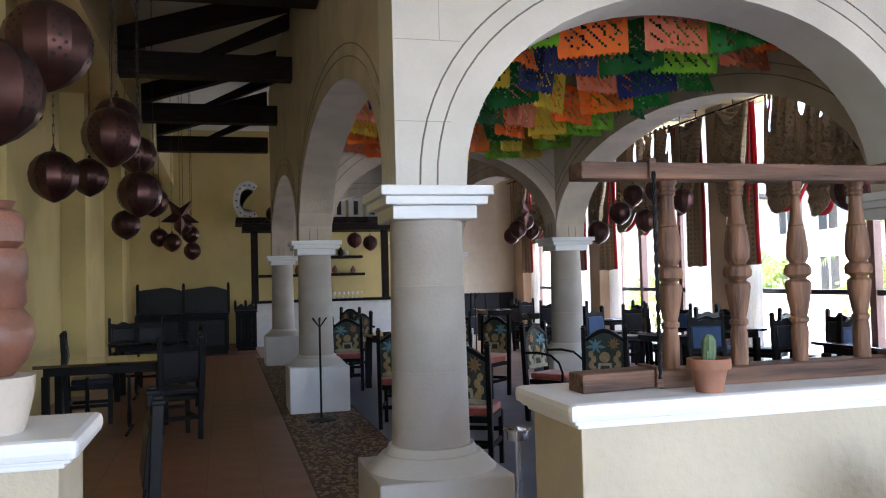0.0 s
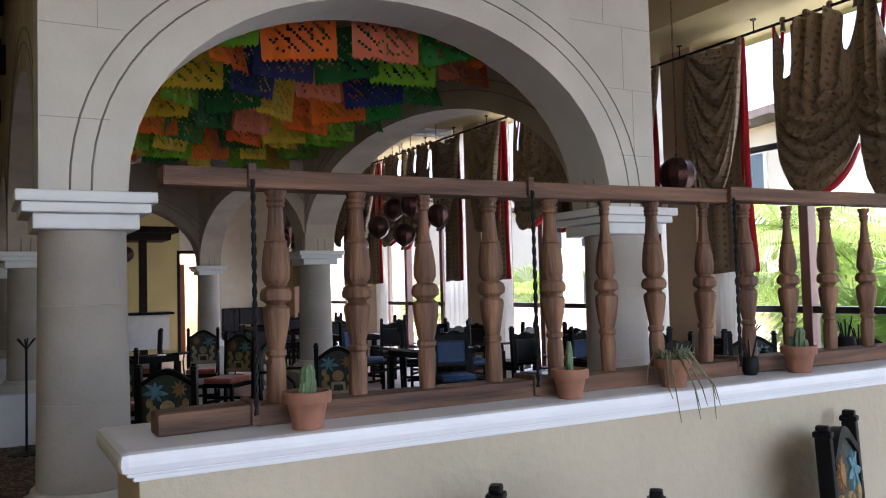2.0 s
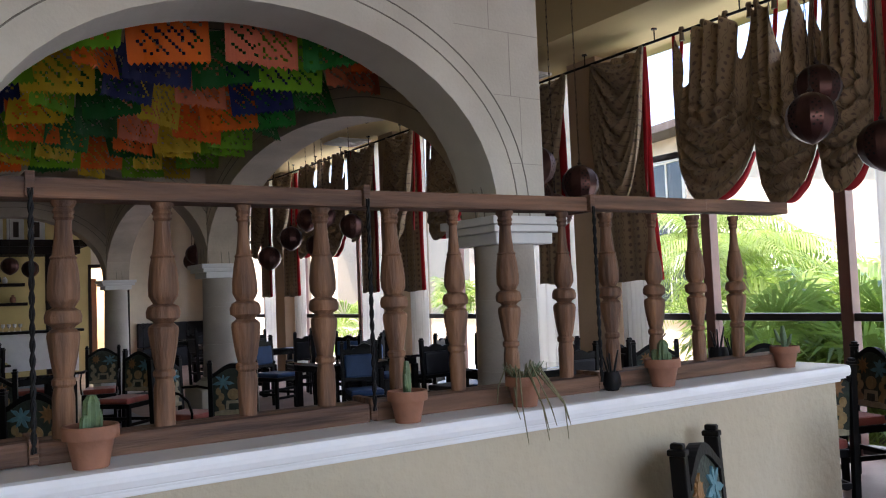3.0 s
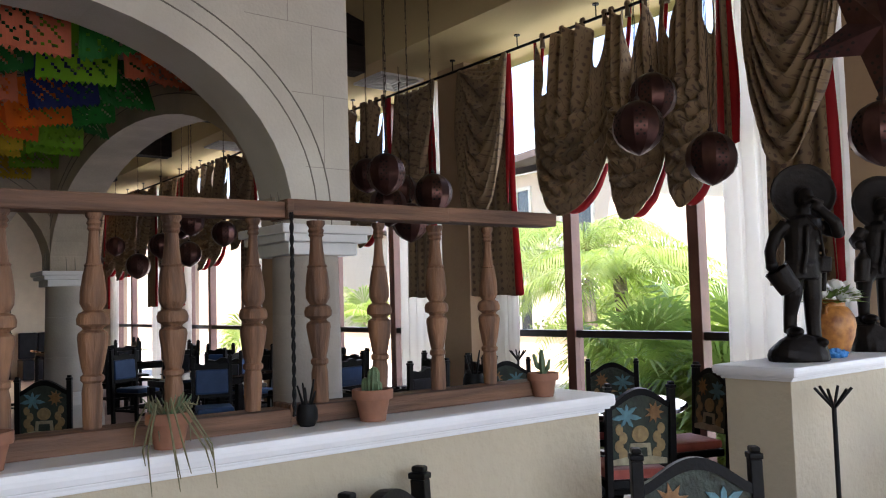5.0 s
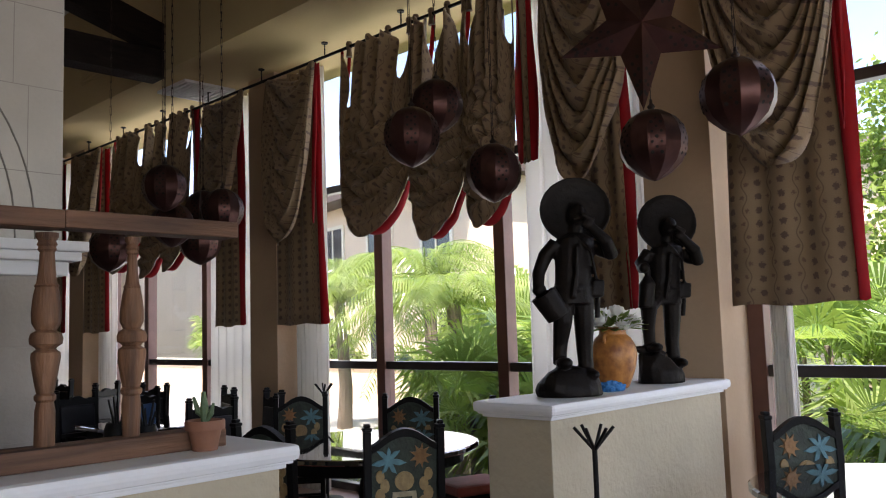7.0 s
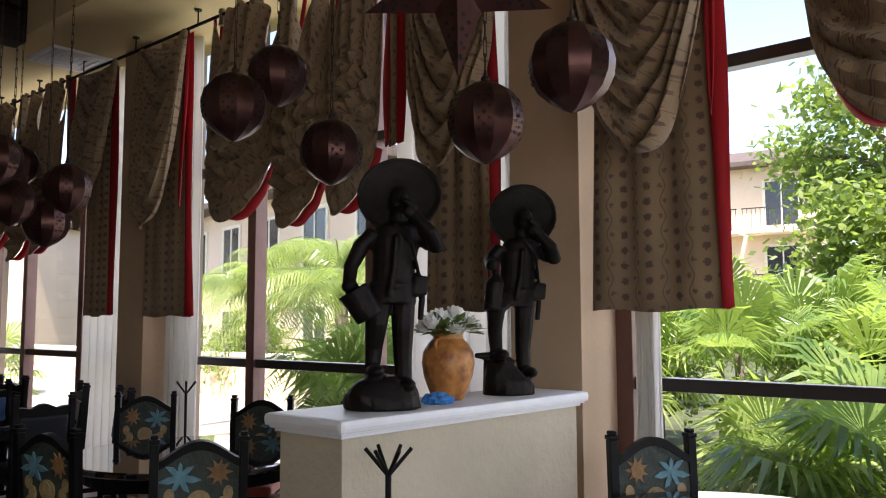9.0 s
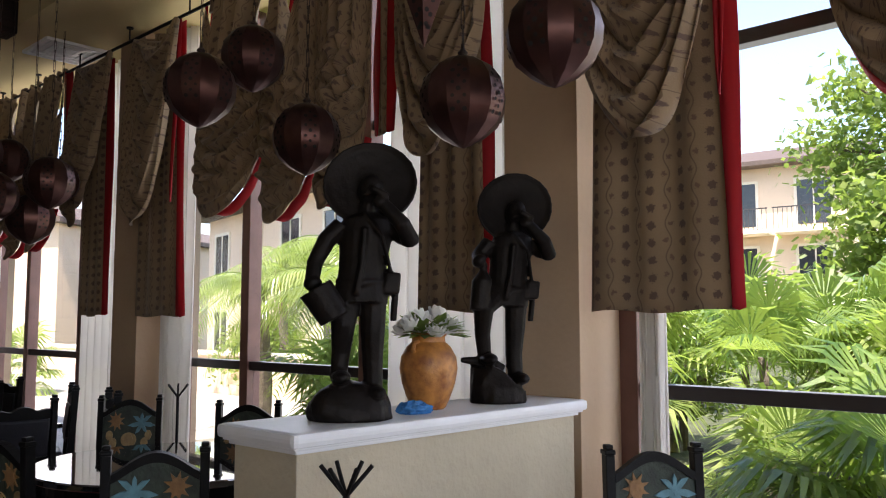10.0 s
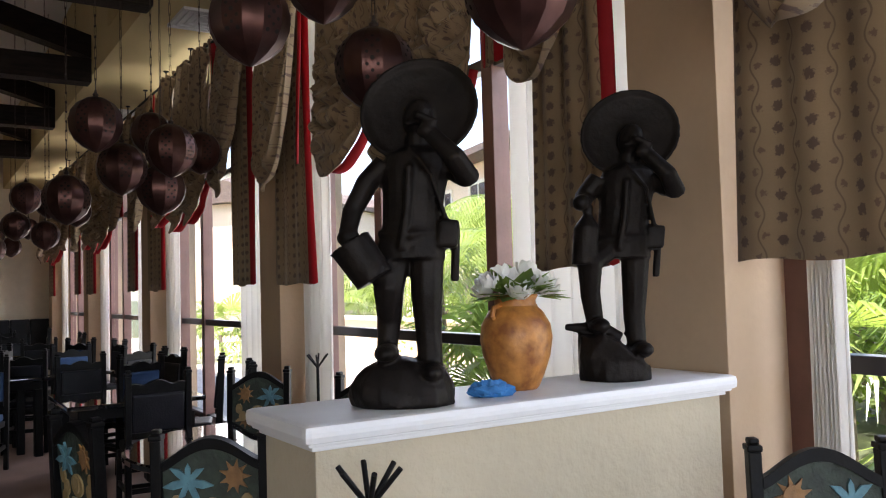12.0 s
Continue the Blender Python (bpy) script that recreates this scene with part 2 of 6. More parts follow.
# ---- helpers for meshes ----
def link(name, bm, mat=None, parent=None, label="", smooth=False, m=None):
    me = bpy.data.meshes.new(name)
    bm.normal_update()
    bm.to_mesh(me)
    bm.free()
    for mm in mat if isinstance(mat, (list, tuple)) else [mat]:
        if mm:
            me.materials.append(mm)
    if smooth:
        for p in me.polygons:
            p.use_smooth = True
        me.set_sharp_from_angle(angle=radians(38))
    ob = new(name, me)
    if parent:
        ob.parent = parent
    if m is not None:
        ob.matrix_basis = m
    if label:
        ob["label"] = label
    return ob


def part(name, bm, mat, parent, label="", smooth=False, m=None):
    return link(name, bm, mat, parent, label, smooth, m)


def thing(name, label, category, m=None, group="", kind=""):
    ob = tagged(new(name), label, category, group, kind)
    if m is not None:
        ob.matrix_basis = m
    return ob


def box(bm, x0, x1, y0, y1, z0, z1, bevel=0.0, m=None):
    r = bmesh.ops.create_cube(bm, size=1.0)
    vs = r["verts"]
    for v in vs:
        v.co = Vector((x0 + (v.co.x + 0.5) * (x1 - x0), y0 + (v.co.y + 0.5) * (y1 - y0), z0 + (v.co.z + 0.5) * (z1 - z0)))
    if bevel:
        es = {e for v in vs for e in v.link_edges}
        r = bmesh.ops.bevel(bm, geom=list(es), offset=bevel, segments=2, affect="EDGES", profile=0.6)
        vs = list({v for f in r["faces"] for v in f.verts} | {v for v in vs if v.is_valid})
    if m is not None:
        bmesh.ops.transform(bm, matrix=m, verts=vs)
    return vs


def lathe(bm, profile, steps=16, m=None, closed=True):
    """Turns (radius, height) pairs round z."""
    rings = []
    for r, z in profile:
        if r < 1e-5:
            rings.append([bm.verts.new((0, 0, z))])
        else:
            rings.append([bm.verts.new((r * math.cos(2 * math.pi * k / steps), r * math.sin(2 * math.pi * k / steps), z)) for k in range(steps)])
    for a, b in zip(rings, rings[1:]):
        for k in range(steps):
            k2 = (k + 1) % steps
            if len(a) == 1 and len(b) > 1:
                bm.faces.new((a[0], b[k2], b[k]))
            elif len(b) == 1 and len(a) > 1:
                bm.faces.new((a[k], a[k2], b[0]))
            elif len(a) > 1:
                bm.faces.new((a[k], a[k2], b[k2], b[k]))
    if closed:
        if len(rings[0]) > 1:
            bm.faces.new(rings[0][::-1])
        if len(rings[-1]) > 1:
            bm.faces.new(rings[-1])
    vs = [v for ring in rings for v in ring]
    if m is not None:
        bmesh.ops.transform(bm, matrix=m, verts=vs)
    return vs


def tube(bm, points, radius, sides=8, caps=True):
    """A round bar along points; radius may be one per point."""
    pts = [Vector(p) for p in points]
    rad = radius if isinstance(radius, (list, tuple)) else [radius] * len(pts)
    rings = []
    side = None
    for k, p in enumerate(pts):
        way = (pts[min(k + 1, len(pts) - 1)] - pts[max(k - 1, 0)]).normalized()
        if side is None:
            side = way.orthogonal().normalized()
        side = (side - way * side.dot(way)).normalized()
        up = way.cross(side)
        rings.append([bm.verts.new(p + rad[k] * (math.cos(2 * math.pi * j / sides) * side + math.sin(2 * math.pi * j / sides) * up)) for j in range(sides)])
    for a, b in zip(rings, rings[1:]):
        for j in range(sides):
            bm.faces.new((a[j], a[(j + 1) % sides], b[(j + 1) % sides], b[j]))
    if caps:
        bm.faces.new(rings[0][::-1])
        bm.faces.new(rings[-1])
    return [v for r in rings for v in r]


def ball(bm, centre, radii, u=12, v=8, m=None):
    r = bmesh.ops.create_uvsphere(bm, u_segments=u, v_segments=v, radius=1.0)
    for w in r["verts"]:
        w.co = Vector((w.co.x * radii[0], w.co.y * radii[1], w.co.z * radii[2]))
    if m is not None:
        bmesh.ops.transform(bm, matrix=m, verts=r["verts"])
    bmesh.ops.translate(bm, vec=Vector(centre), verts=r["verts"])
    return r["verts"]


def extruded(bm, outline, d0, d1, m=None):
    """A flat outline of (x, z) pairs, thickened along y from d0 to d1."""
    a = [bm.verts.new((x, d0, z)) for x, z in outline]
    b = [bm.verts.new((x, d1, z)) for x, z in outline]
    bm.faces.new(a)
    bm.faces.new(b[::-1])
    n = len(a)
    for k in range(n):
        bm.faces.new((a[k], b[k], b[(k + 1) % n], a[(k + 1) % n]))
    if m is not None:
        bmesh.ops.transform(bm, matrix=m, verts=a + b)
    return a + b


def slab(name, x0, x1, y0, y1, z0, z1, mat, label, category="wall", bevel=0.0):
    bm = bmesh.new()
    box(bm, x0, x1, y0, y1, z0, z1, bevel)
    return tagged(link(name, bm, mat), label, category, "", "structure")


# ---- the large structure ----
BAY_X, BAY_Y, CAP = 3.19, 5.6, 1.965
WEST, EAST, NORTH, SOUTH = -3.2, 6.83, 17.0, -8.6
slab("floor", WEST, -0.36, SOUTH, NORTH, -0.2, 0.0, GROUT, "terracotta tiled walkway floor", "floor")
slab("floor_carpet", -0.36, 7.0, SOUTH, NORTH, -0.2, 0.0, CARPET, "dusty brown dining room floor", "floor")
slab("wall_west", WEST - 0.25, WEST, SOUTH, NORTH, 0, 5.3, YELLOW, "yellow plastered long wall")
for nm, x0, x1, z0, mt in (("a", WEST - 0.25, 3.85, 0, YELLOW), ("b", 4.65, 7.0, 0, PALE_ROOM), ("over_door", 3.85, 4.65, 2.45, PALE_ROOM)):
    slab("wall_north_" + nm, x0, x1, NORTH, NORTH + 0.25, z0, 5.3, mt, "plastered end wall of the dining room")
slab("corridor_wall", 3.0, 5.6, NORTH + 2.2, NORTH + 2.4, 0, 2.8, PALE_ROOM, "pale corridor wall behind a doorway")
slab("corridor_side_a", 3.55, 3.75, NORTH + 0.25, NORTH + 2.2, 0, 2.8, PALE_ROOM, "pale corridor wall behind a doorway")
slab("corridor_side_b", 5.35, 5.55, NORTH + 0.25, NORTH + 2.2, 0, 2.8, PALE_ROOM, "pale corridor wall behind a doorway")
slab("corridor_ceiling", 3.0, 5.6, NORTH + 0.25, NORTH + 2.4, 2.8, 2.9, PALE_ROOM, "pale corridor ceiling", "ceiling")
slab("corridor_floor", 3.0, 5.6, NORTH, NORTH + 2.4, -0.2, -0.001, CARPET, "corridor floor behind a doorway", "floor")
for nm, x0, x1, z0, z1 in (("low", WEST - 0.25, 7.0, 0, 0.5), ("high", WEST - 0.25, 7.0, 3.4, 5.3), ("side_a", WEST - 0.25, -2.2, 0.5, 3.4), ("side_b", 5.2, 7.0, 0.5, 3.4)):
    slab("wall_south_" + nm, x0, x1, SOUTH - 0.25, SOUTH, z0, z1, YELLOW, "plain plastered end wall")


def arch_wall(name, length, m, label, rise=1.09, top=5.0, half=0.175, thick=0.19, mat=None, grooves=(-1,), over=0.0):
    mat = mat or STONE
    bm = bmesh.new()
    a = length / 2 - half
    arch = [(length / 2 + a * math.cos(math.pi * (1 - k / 24)), CAP + rise * math.sin(math.pi * k / 24) ** 0.92) for k in range(25)]
    outline = [(-over, CAP), *arch, (length + over, CAP), (length + over, top), (-over, top)]
    extruded(bm, outline, -thick, thick, m)
    bmesh.ops.triangulate(bm, faces=[f for f in bm.faces if len(f.verts) > 4])
    ob = tagged(link(name, bm, mat), label, "arch", "", "structure")
    if grooves:
        # thin darker tubes on the face; their grey stands for shade in carved grooves
        for off in (0.155, 0.245):
            for side in grooves:
                bm = bmesh.new()
                tube(bm, [(length / 2 + (a + off) * math.cos(math.pi * (1 - k / 40)), side * (thick + 0.001), CAP + (rise + off) * math.sin(math.pi * k / 40) ** 0.92) for k in range(41)], 0.005, 5)
                g = part("arch_groove", bm, GROOVE_SHADE, ob)
                g.matrix_basis = m
    return ob


def column(x, y, bare=False):
    c = thing("column", "round grey limestone column with square capital and pedestal", "column", pose(x, y, 0), "arcade columns")
    bm = bmesh.new()
    box(bm, -0.34, 0.34, -0.34, 0.34, 0.0, 0.52, 0.012)
    part("pedestal", bm, WHITE if y > 3 and x < 1 else STONE, c)
    bm = bmesh.new()
    for z0, z1, r0, r1 in ((0.52, 0.60, 0.34, 0.26), (0.60, 0.64, 0.24, 0.225)):
        lathe(bm, [(r0, z0), (r1, z1)], 28)
    part("base", bm, STONE, c, smooth=True)
    for z0, z1 in ((0.6, 1.0225), (1.0235, 1.4625), (1.4635, 1.801)):
        bm = bmesh.new()
        lathe(bm, [(0.19 + (1.8 - z0) * 0.012, z0), (0.19 + (1.8 - z1) * 0.012, z1)], 32)
        part("drum", bm, COLUMN_STONE, c, smooth=True)
    bm = bmesh.new()
    for s, z0, z1 in ((0.22, 1.80, 1.87), (0.265, 1.87, 1.915), (0.29, 1.915, CAP)):
        box(bm, -s, s, -s, s, z0, z1, 0.008)
    part("capital", bm, WHITE, c)
    return c


for cx, cy in ((0, 0), (0, BAY_Y), (0, 2 * BAY_Y), (BAY_X, 0), (BAY_X, BAY_Y), (BAY_X, 2 * BAY_Y)):
    column(cx, cy)
arch_wall("arch_front", BAY_X, pose(0, 0, 0), "pale limestone arch on columns", over=0.195)
for k in range(2):
    arch_wall("arch_side", BAY_Y, pose(0, k * BAY_Y, 0, 0, 0, 90), "dusky plastered side arch", mat=STONE_DUSK, grooves=(1,))
    arch_wall("arch_side", BAY_Y, pose(BAY_X, k * BAY_Y, 0, 0, 0, 90), "dusky plastered side arch", mat=STONE_DUSK, grooves=(1,))
    arch_wall("arch_cross", BAY_X, pose(0, (k + 1) * BAY_Y, 0), "dusky plastered cross arch", mat=STONE_DUSK)

front = bpy.data.objects["arch_front"]
for x0, x1, z in ((-0.19, 0.10, 2.30), (-0.19, 0.16, 2.72), (-0.19, 0.45, 3.12), (-0.19, 0.9, 3.52), (-0.19, 3.38, 3.92), (3.10, 3.38, 2.30), (3.02, 3.38, 2.72), (2.74, 3.38, 3.12), (2.3, 3.38, 3.52)):
    bm = bmesh.new()
    box(bm, x0, x1, -0.1915, -0.188, z - 0.002, z + 0.002)
    part("stone_joint", bm, JOINT_PALE, front)
for x, z0, z1 in ((0.05, 2.72, 3.12), (0.22, 3.12, 3.52), (3.15, 2.72, 3.12), (3.0, 3.12, 3.52), (3.22, 2.30, 2.72), (0.6, 3.52, 3.92), (2.6, 3.52, 3.92)):
    bm = bmesh.new()
    box(bm, x - 0.002, x + 0.002, -0.1915, -0.188, z0, z1)
    part("stone_joint", bm, JOINT_PALE, front)


def low_wall(name, x0, x1, y0, y1, top, label):
    w = thing(name, label, "low wall", kind="structure")
    bm = bmesh.new()
    box(bm, x0 + 0.05, x1 - 0.05, y0 + 0.05, y1 - 0.05, 0, top - 0.07, 0.004)
    part("body", bm, CREAM, w)
    bm = bmesh.new()
    box(bm, x0 + 0.034, x1 - 0.034, y0 + 0.034, y1 - 0.034, top - 0.074, top - 0.058, 0.004)
    box(bm, x0 + 0.018, x1 - 0.018, y0 + 0.018, y1 - 0.018, top - 0.060, top - 0.046, 0.005)
    box(bm, x0, x1, y0, y1, top - 0.052, top, 0.02)
    part("ledge", bm, WHITE, w, "white painted moulded ledge")
    return w


LEDGE = 1.147
low_wall("divider_wall", -0.135, 3.36, -2.165, -1.70, LEDGE, "cream stucco divider wall with white ledge")
low_wall("west_wall_stub", -3.2, -1.38, -2.15, -1.70, LEDGE, "cream stucco stub wall with white ledge")
low_wall("pier_wall", 4.695, 6.415, -2.14, -1.67, LEDGE, "short cream stucco wall with white ledge")

# floors laid over the slab, with the pebble strips between the columns
slab("floor_slate", 0.42, 2.75, -1.6, 16.8, 0.0, 0.004, SLATE, "blue grey dining floor between the columns", "floor")
pebbles = bmesh.new()
rnd = random.Random(4)
for k in range(4200):
    px, py = rnd.uniform(-0.42, 0.40), rnd.uniform(0.4, 12.5)
    r = rnd.uniform(0.010, 0.022)
    a = rnd.uniform(0, 6.3)
    ring = [pebbles.verts.new((px + r * f * math.cos(a + j * 1.2566), py + r * math.sin(a + j * 1.2566), 0.003)) for j, f in enumerate((1, 1.3, 1, 0.8, 1.2))]
    top = pebbles.verts.new((px, py, 0.003 + r * 0.55))
    for j in range(5):
        pebbles.faces.new((ring[j], ring[(j + 1) % 5], top))
tagged(link("pebbles", pebbles, PEBBLE), "brown pebbles set in the floor between columns", "pebbles", "", "stuff")
slab("floor_pebble_bed", -0.44, 0.42, 0.35, 12.6, 0.0, 0.003, PEBBLE_BED, "brown mortar bed of a pebble strip", "floor")

# window wall: pillars, frames, glass
PILLARS = [-1.87 + 4.49 * k for k in range(-1, 5)]
for y in PILLARS:
    slab("pillar", 6.41, 7.0, y - 0.23, y + 0.23, 0, 4.2, TAN, "tan plastered window pillar", "pillar", 0.004)
for y in (-4.6, -0.3, 4.0, 8.3, 12.6):
    slab("pilaster", WEST, -2.88, y - 0.22, y + 0.22, 0, 4.2, YELLOW, "yellow plastered wall pilaster", "pillar", 0.004)
for tag, x0, x1, b0, b1, low in (("east", 5.6, 7.0, 5.56, 5.74, 4.06), ("west", WEST - 0.25, -2.2, -2.42, -2.19, 4.2)):
    slab("ceiling_" + tag, x0, x1, SOUTH, NORTH, low, 4.4, CEILING, "flat yellow plaster ceiling along the wall", "ceiling")
    slab("ceiling_drop_" + tag, b0, b1, SOUTH, NORTH, 4.035 if low < 4.2 else 3.93, 5.3, CEILING, "plastered drop beam of the ceiling", "beam")
slab("ceiling_main", WEST - 0.25, 7.0, SOUTH - 0.25, NORTH + 0.25, 5.3, 5.5, CEILING_PALE, "pale plaster ceiling above the trusses", "ceiling")


def roof_truss(x_out, x_in, y):
    t = thing("roof_truss", "dark stained timber roof truss", "truss", group="roof trusses", kind="structure")
    bm = bmesh.new()
    box(bm, min(x_out, x_in), max(x_out, x_in), y - 0.12, y + 0.12, 3.96, 4.24, 0.012)
    part("tie_beam", bm, BEAM, t)
    bm = bmesh.new()
    d = 1 if x_in > x_out else -1
    extruded(bm, [(x_out, 4.25), (x_in, 4.86), (x_in, 5.12), (x_out, 4.51)][::d], y - 0.11, y + 0.11)
    part("rafter", bm, BEAM, t)
    bm = bmesh.new()
    m = (x_out + x_in) / 2
    extruded(bm, [(m - 0.1 * d, 4.24), (m + 0.1 * d, 4.24), (x_in - 0.02 * d, 4.62), (x_in - 0.02 * d, 4.80)][::d], y - 0.07, y + 0.07)
    part("brace", bm, BEAM, t)


for k in range(-3, 4):
    roof_truss(-2.2, -0.19, 3.1 + 2.9 * k)
    roof_truss(5.56, BAY_X + 0.19, 3.1 + 2.9 * k)


def window(y0, y1, mullions):
    w = thing("window_1", "tall brown framed window with clear panes", "window", kind="structure")
    bars = [y0 + 0.045, *mullions, y1 - 0.045]
    for yy in bars:
        bm = bmesh.new()
        box(bm, 6.77, 6.89, yy - 0.055, yy + 0.055, 0, 4.2, 0.006)
        part("mullion", bm, FRAME, w)
    for zz in (0.05, 1.17, 2.86, 4.15):
        for a, b in zip(bars, bars[1:]):
            bm = bmesh.new()
            box(bm, 6.785, 6.875, a + 0.055, b - 0.055, zz - 0.035, zz + 0.035, 0.005)
            part("transom", bm, DARKFRAME, w)
    for z0, z1 in ((0.085, 1.135), (1.205, 2.825), (2.895, 4.115)):
        for a, b in zip(bars, bars[1:]):
            bm = bmesh.new()
            box(bm, 6.826, 6.832, a + 0.055, b - 0.055, z0, z1)
            part("pane", bm, GLASS, w).visible_shadow = False


for a, b in zip(PILLARS, PILLARS[1:]):
    window(a + 0.23, b - 0.23, [a + 2.10] if a < -5 else [a + 1.75, a + 3.185])
for nm, y0, y1 in (("south", SOUTH, PILLARS[0] - 0.23), ("north", PILLARS[-1] + 0.23, NORTH)):
    slab("wall_east_" + nm, 6.6, 7.0, y0, y1, 0, 4.2, TAN, "tan plastered end of the window wall")


# ---- daylight in the openings, and a fill light for the corridor ----
for a, b in zip(PILLARS, PILLARS[1:]):
    window_light("daylight", (6.98, (a + b) / 2, 2.05), (0, (a + b) / 2, 1.5), 3.7, 3.9, 25, (0.96, 0.98, 1.0))
window_light("daylight_south", (1.5, SOUTH - 0.05, 1.95), (1.5, 0, 1.6), 7.2, 2.8, 30, (0.88, 0.94, 1.0))
# unseen warm area light, added to brighten the corridor behind the doorway
window_light("corridor_fill", (4.6, NORTH + 1.2, 2.78), (4.6, NORTH + 1.2, 0), 0.6, 0.6, 30, (1.0, 0.82, 0.6))


# ---- rail and turned balusters on the divider ----
rail = thing("wooden_rail", "weathered brown wooden rail beams on turned balusters", "rail")
for k, (x0, x1, zz, dy) in enumerate(((0.0, 1.135, 1.815, 0.0), (1.14, 2.055, 1.817, 0.006), (2.06, 2.70, 1.825, -0.004), (2.705, 3.26, 1.83, 0.01))):
    bm = bmesh.new()
    vs = box(bm, x0, x1, -1.985 + dy, -1.885 + dy, zz - 0.026, zz + 0.026, 0.006)
    for v in vs:
        v.co.z += 0.004 * math.sin(9 * v.co.x + k)
    part("top_beam", bm, RAILWOOD, rail)
for k, (x0, x1) in enumerate(((-0.02, 0.225), (0.24, 1.13), (1.15, 2.06), (2.075, 3.2))):
    bm = bmesh.new()
    vs = box(bm, x0, x1, -1.99, -1.88, 1.146, 1.204, 0.008)
    for v in vs:
        v.co.z += 0.004 * math.sin(7 * v.co.x + 2 * k)
        v.co.y += 0.006 * math.sin(5 * v.co.x)
    part("sill_beam", bm, RAILWOOD, rail)
for x in (0.23, 1.142, 2.062):
    bm = bmesh.new()
    tw = [(x + 0.0035 * math.cos(k * 0.9), -2.0 + 0.0035 * math.sin(k * 0.9), 1.18 + 0.63 * k / 60) for k in range(61)]
    tube(bm, tw, 0.0042, 6)
    tube(bm, [(2 * x - p[0], -4.0 - p[1], p[2]) for p in tw], 0.0042, 6)
    part("twisted_rod", bm, IRON, rail, "twisted black iron rod")
    for zz in (1.183, 1.82):
        bm = bmesh.new()
        box(bm, x - 0.011, x + 0.011, -1.998, -1.876, zz - 0.030, zz + 0.033, 0.003)
        part("strap", bm, RAILWOOD, rail, "rusty brown strap")


def baluster(style):
    bm = bmesh.new()
    prof = [(0.026, 0), (0.026, 0.10), (0.023, 0.125), (0.027, 0.132), (0.027, 0.143), (0.023, 0.150), (0.026, 0.17), (0.031, 0.215), (0.034, 0.25), (0.033, 0.262), (0.025, 0.272),
            (0.027, 0.277), (0.036, 0.286), (0.037, 0.302), (0.034, 0.316), (0.025, 0.324), (0.028, 0.331), (0.033, 0.345), (0.034, 0.375), (0.031, 0.425), (0.028, 0.445), (0.030, 0.450),
            (0.026, 0.457), (0.023, 0.50), (0.021, 0.545), (0.025, 0.552), (0.023, 0.560), (0.026, 0.567), (0.023, 0.577), (0.028, 0.588), (0.028, 0.60)]
    if style:
        prof = [(r * (0.93 + 0.12 * math.sin(z * 9)), z) for r, z in prof]
    k = 0.592 / 0.60
    vs = lathe(bm, [(0.031 + (r - 0.0285) * 1.55, z * k) for r, z in prof], 20)
    for v in vs:
        n = noise.noise(Vector((v.co.x * 30, v.co.y * 30, v.co.z * 8 + style * 7)))
        v.co.x *= 1 + 0.05 * n
        v.co.y *= 1 + 0.05 * n
    return link("baluster", bm, OLDWOOD, smooth=True)


kinds = [tagged(baluster(s), "weathered turned wooden baluster between rail beams", "baluster", "balusters on the divider") for s in (0, 1)]
BAL_X = (0.305, 0.55, 0.777, 1.018, 1.262, 1.487, 1.712, 1.955, 2.19, 2.42, 2.67, 2.915)
for k, x in enumerate(BAL_X):
    m = pose(x, -1.935, 1.201, 0.6 * math.sin(k * 2.1), 0.7 * math.cos(k * 1.7), 53 * k)
    src = kinds[(0, 0, 1, 0, 0, 1, 0, 1, 0, 1, 0, 1)[k]]
    if k in (0, 2):
        src.matrix_basis = m
    else:
        copy_thing(src, m)


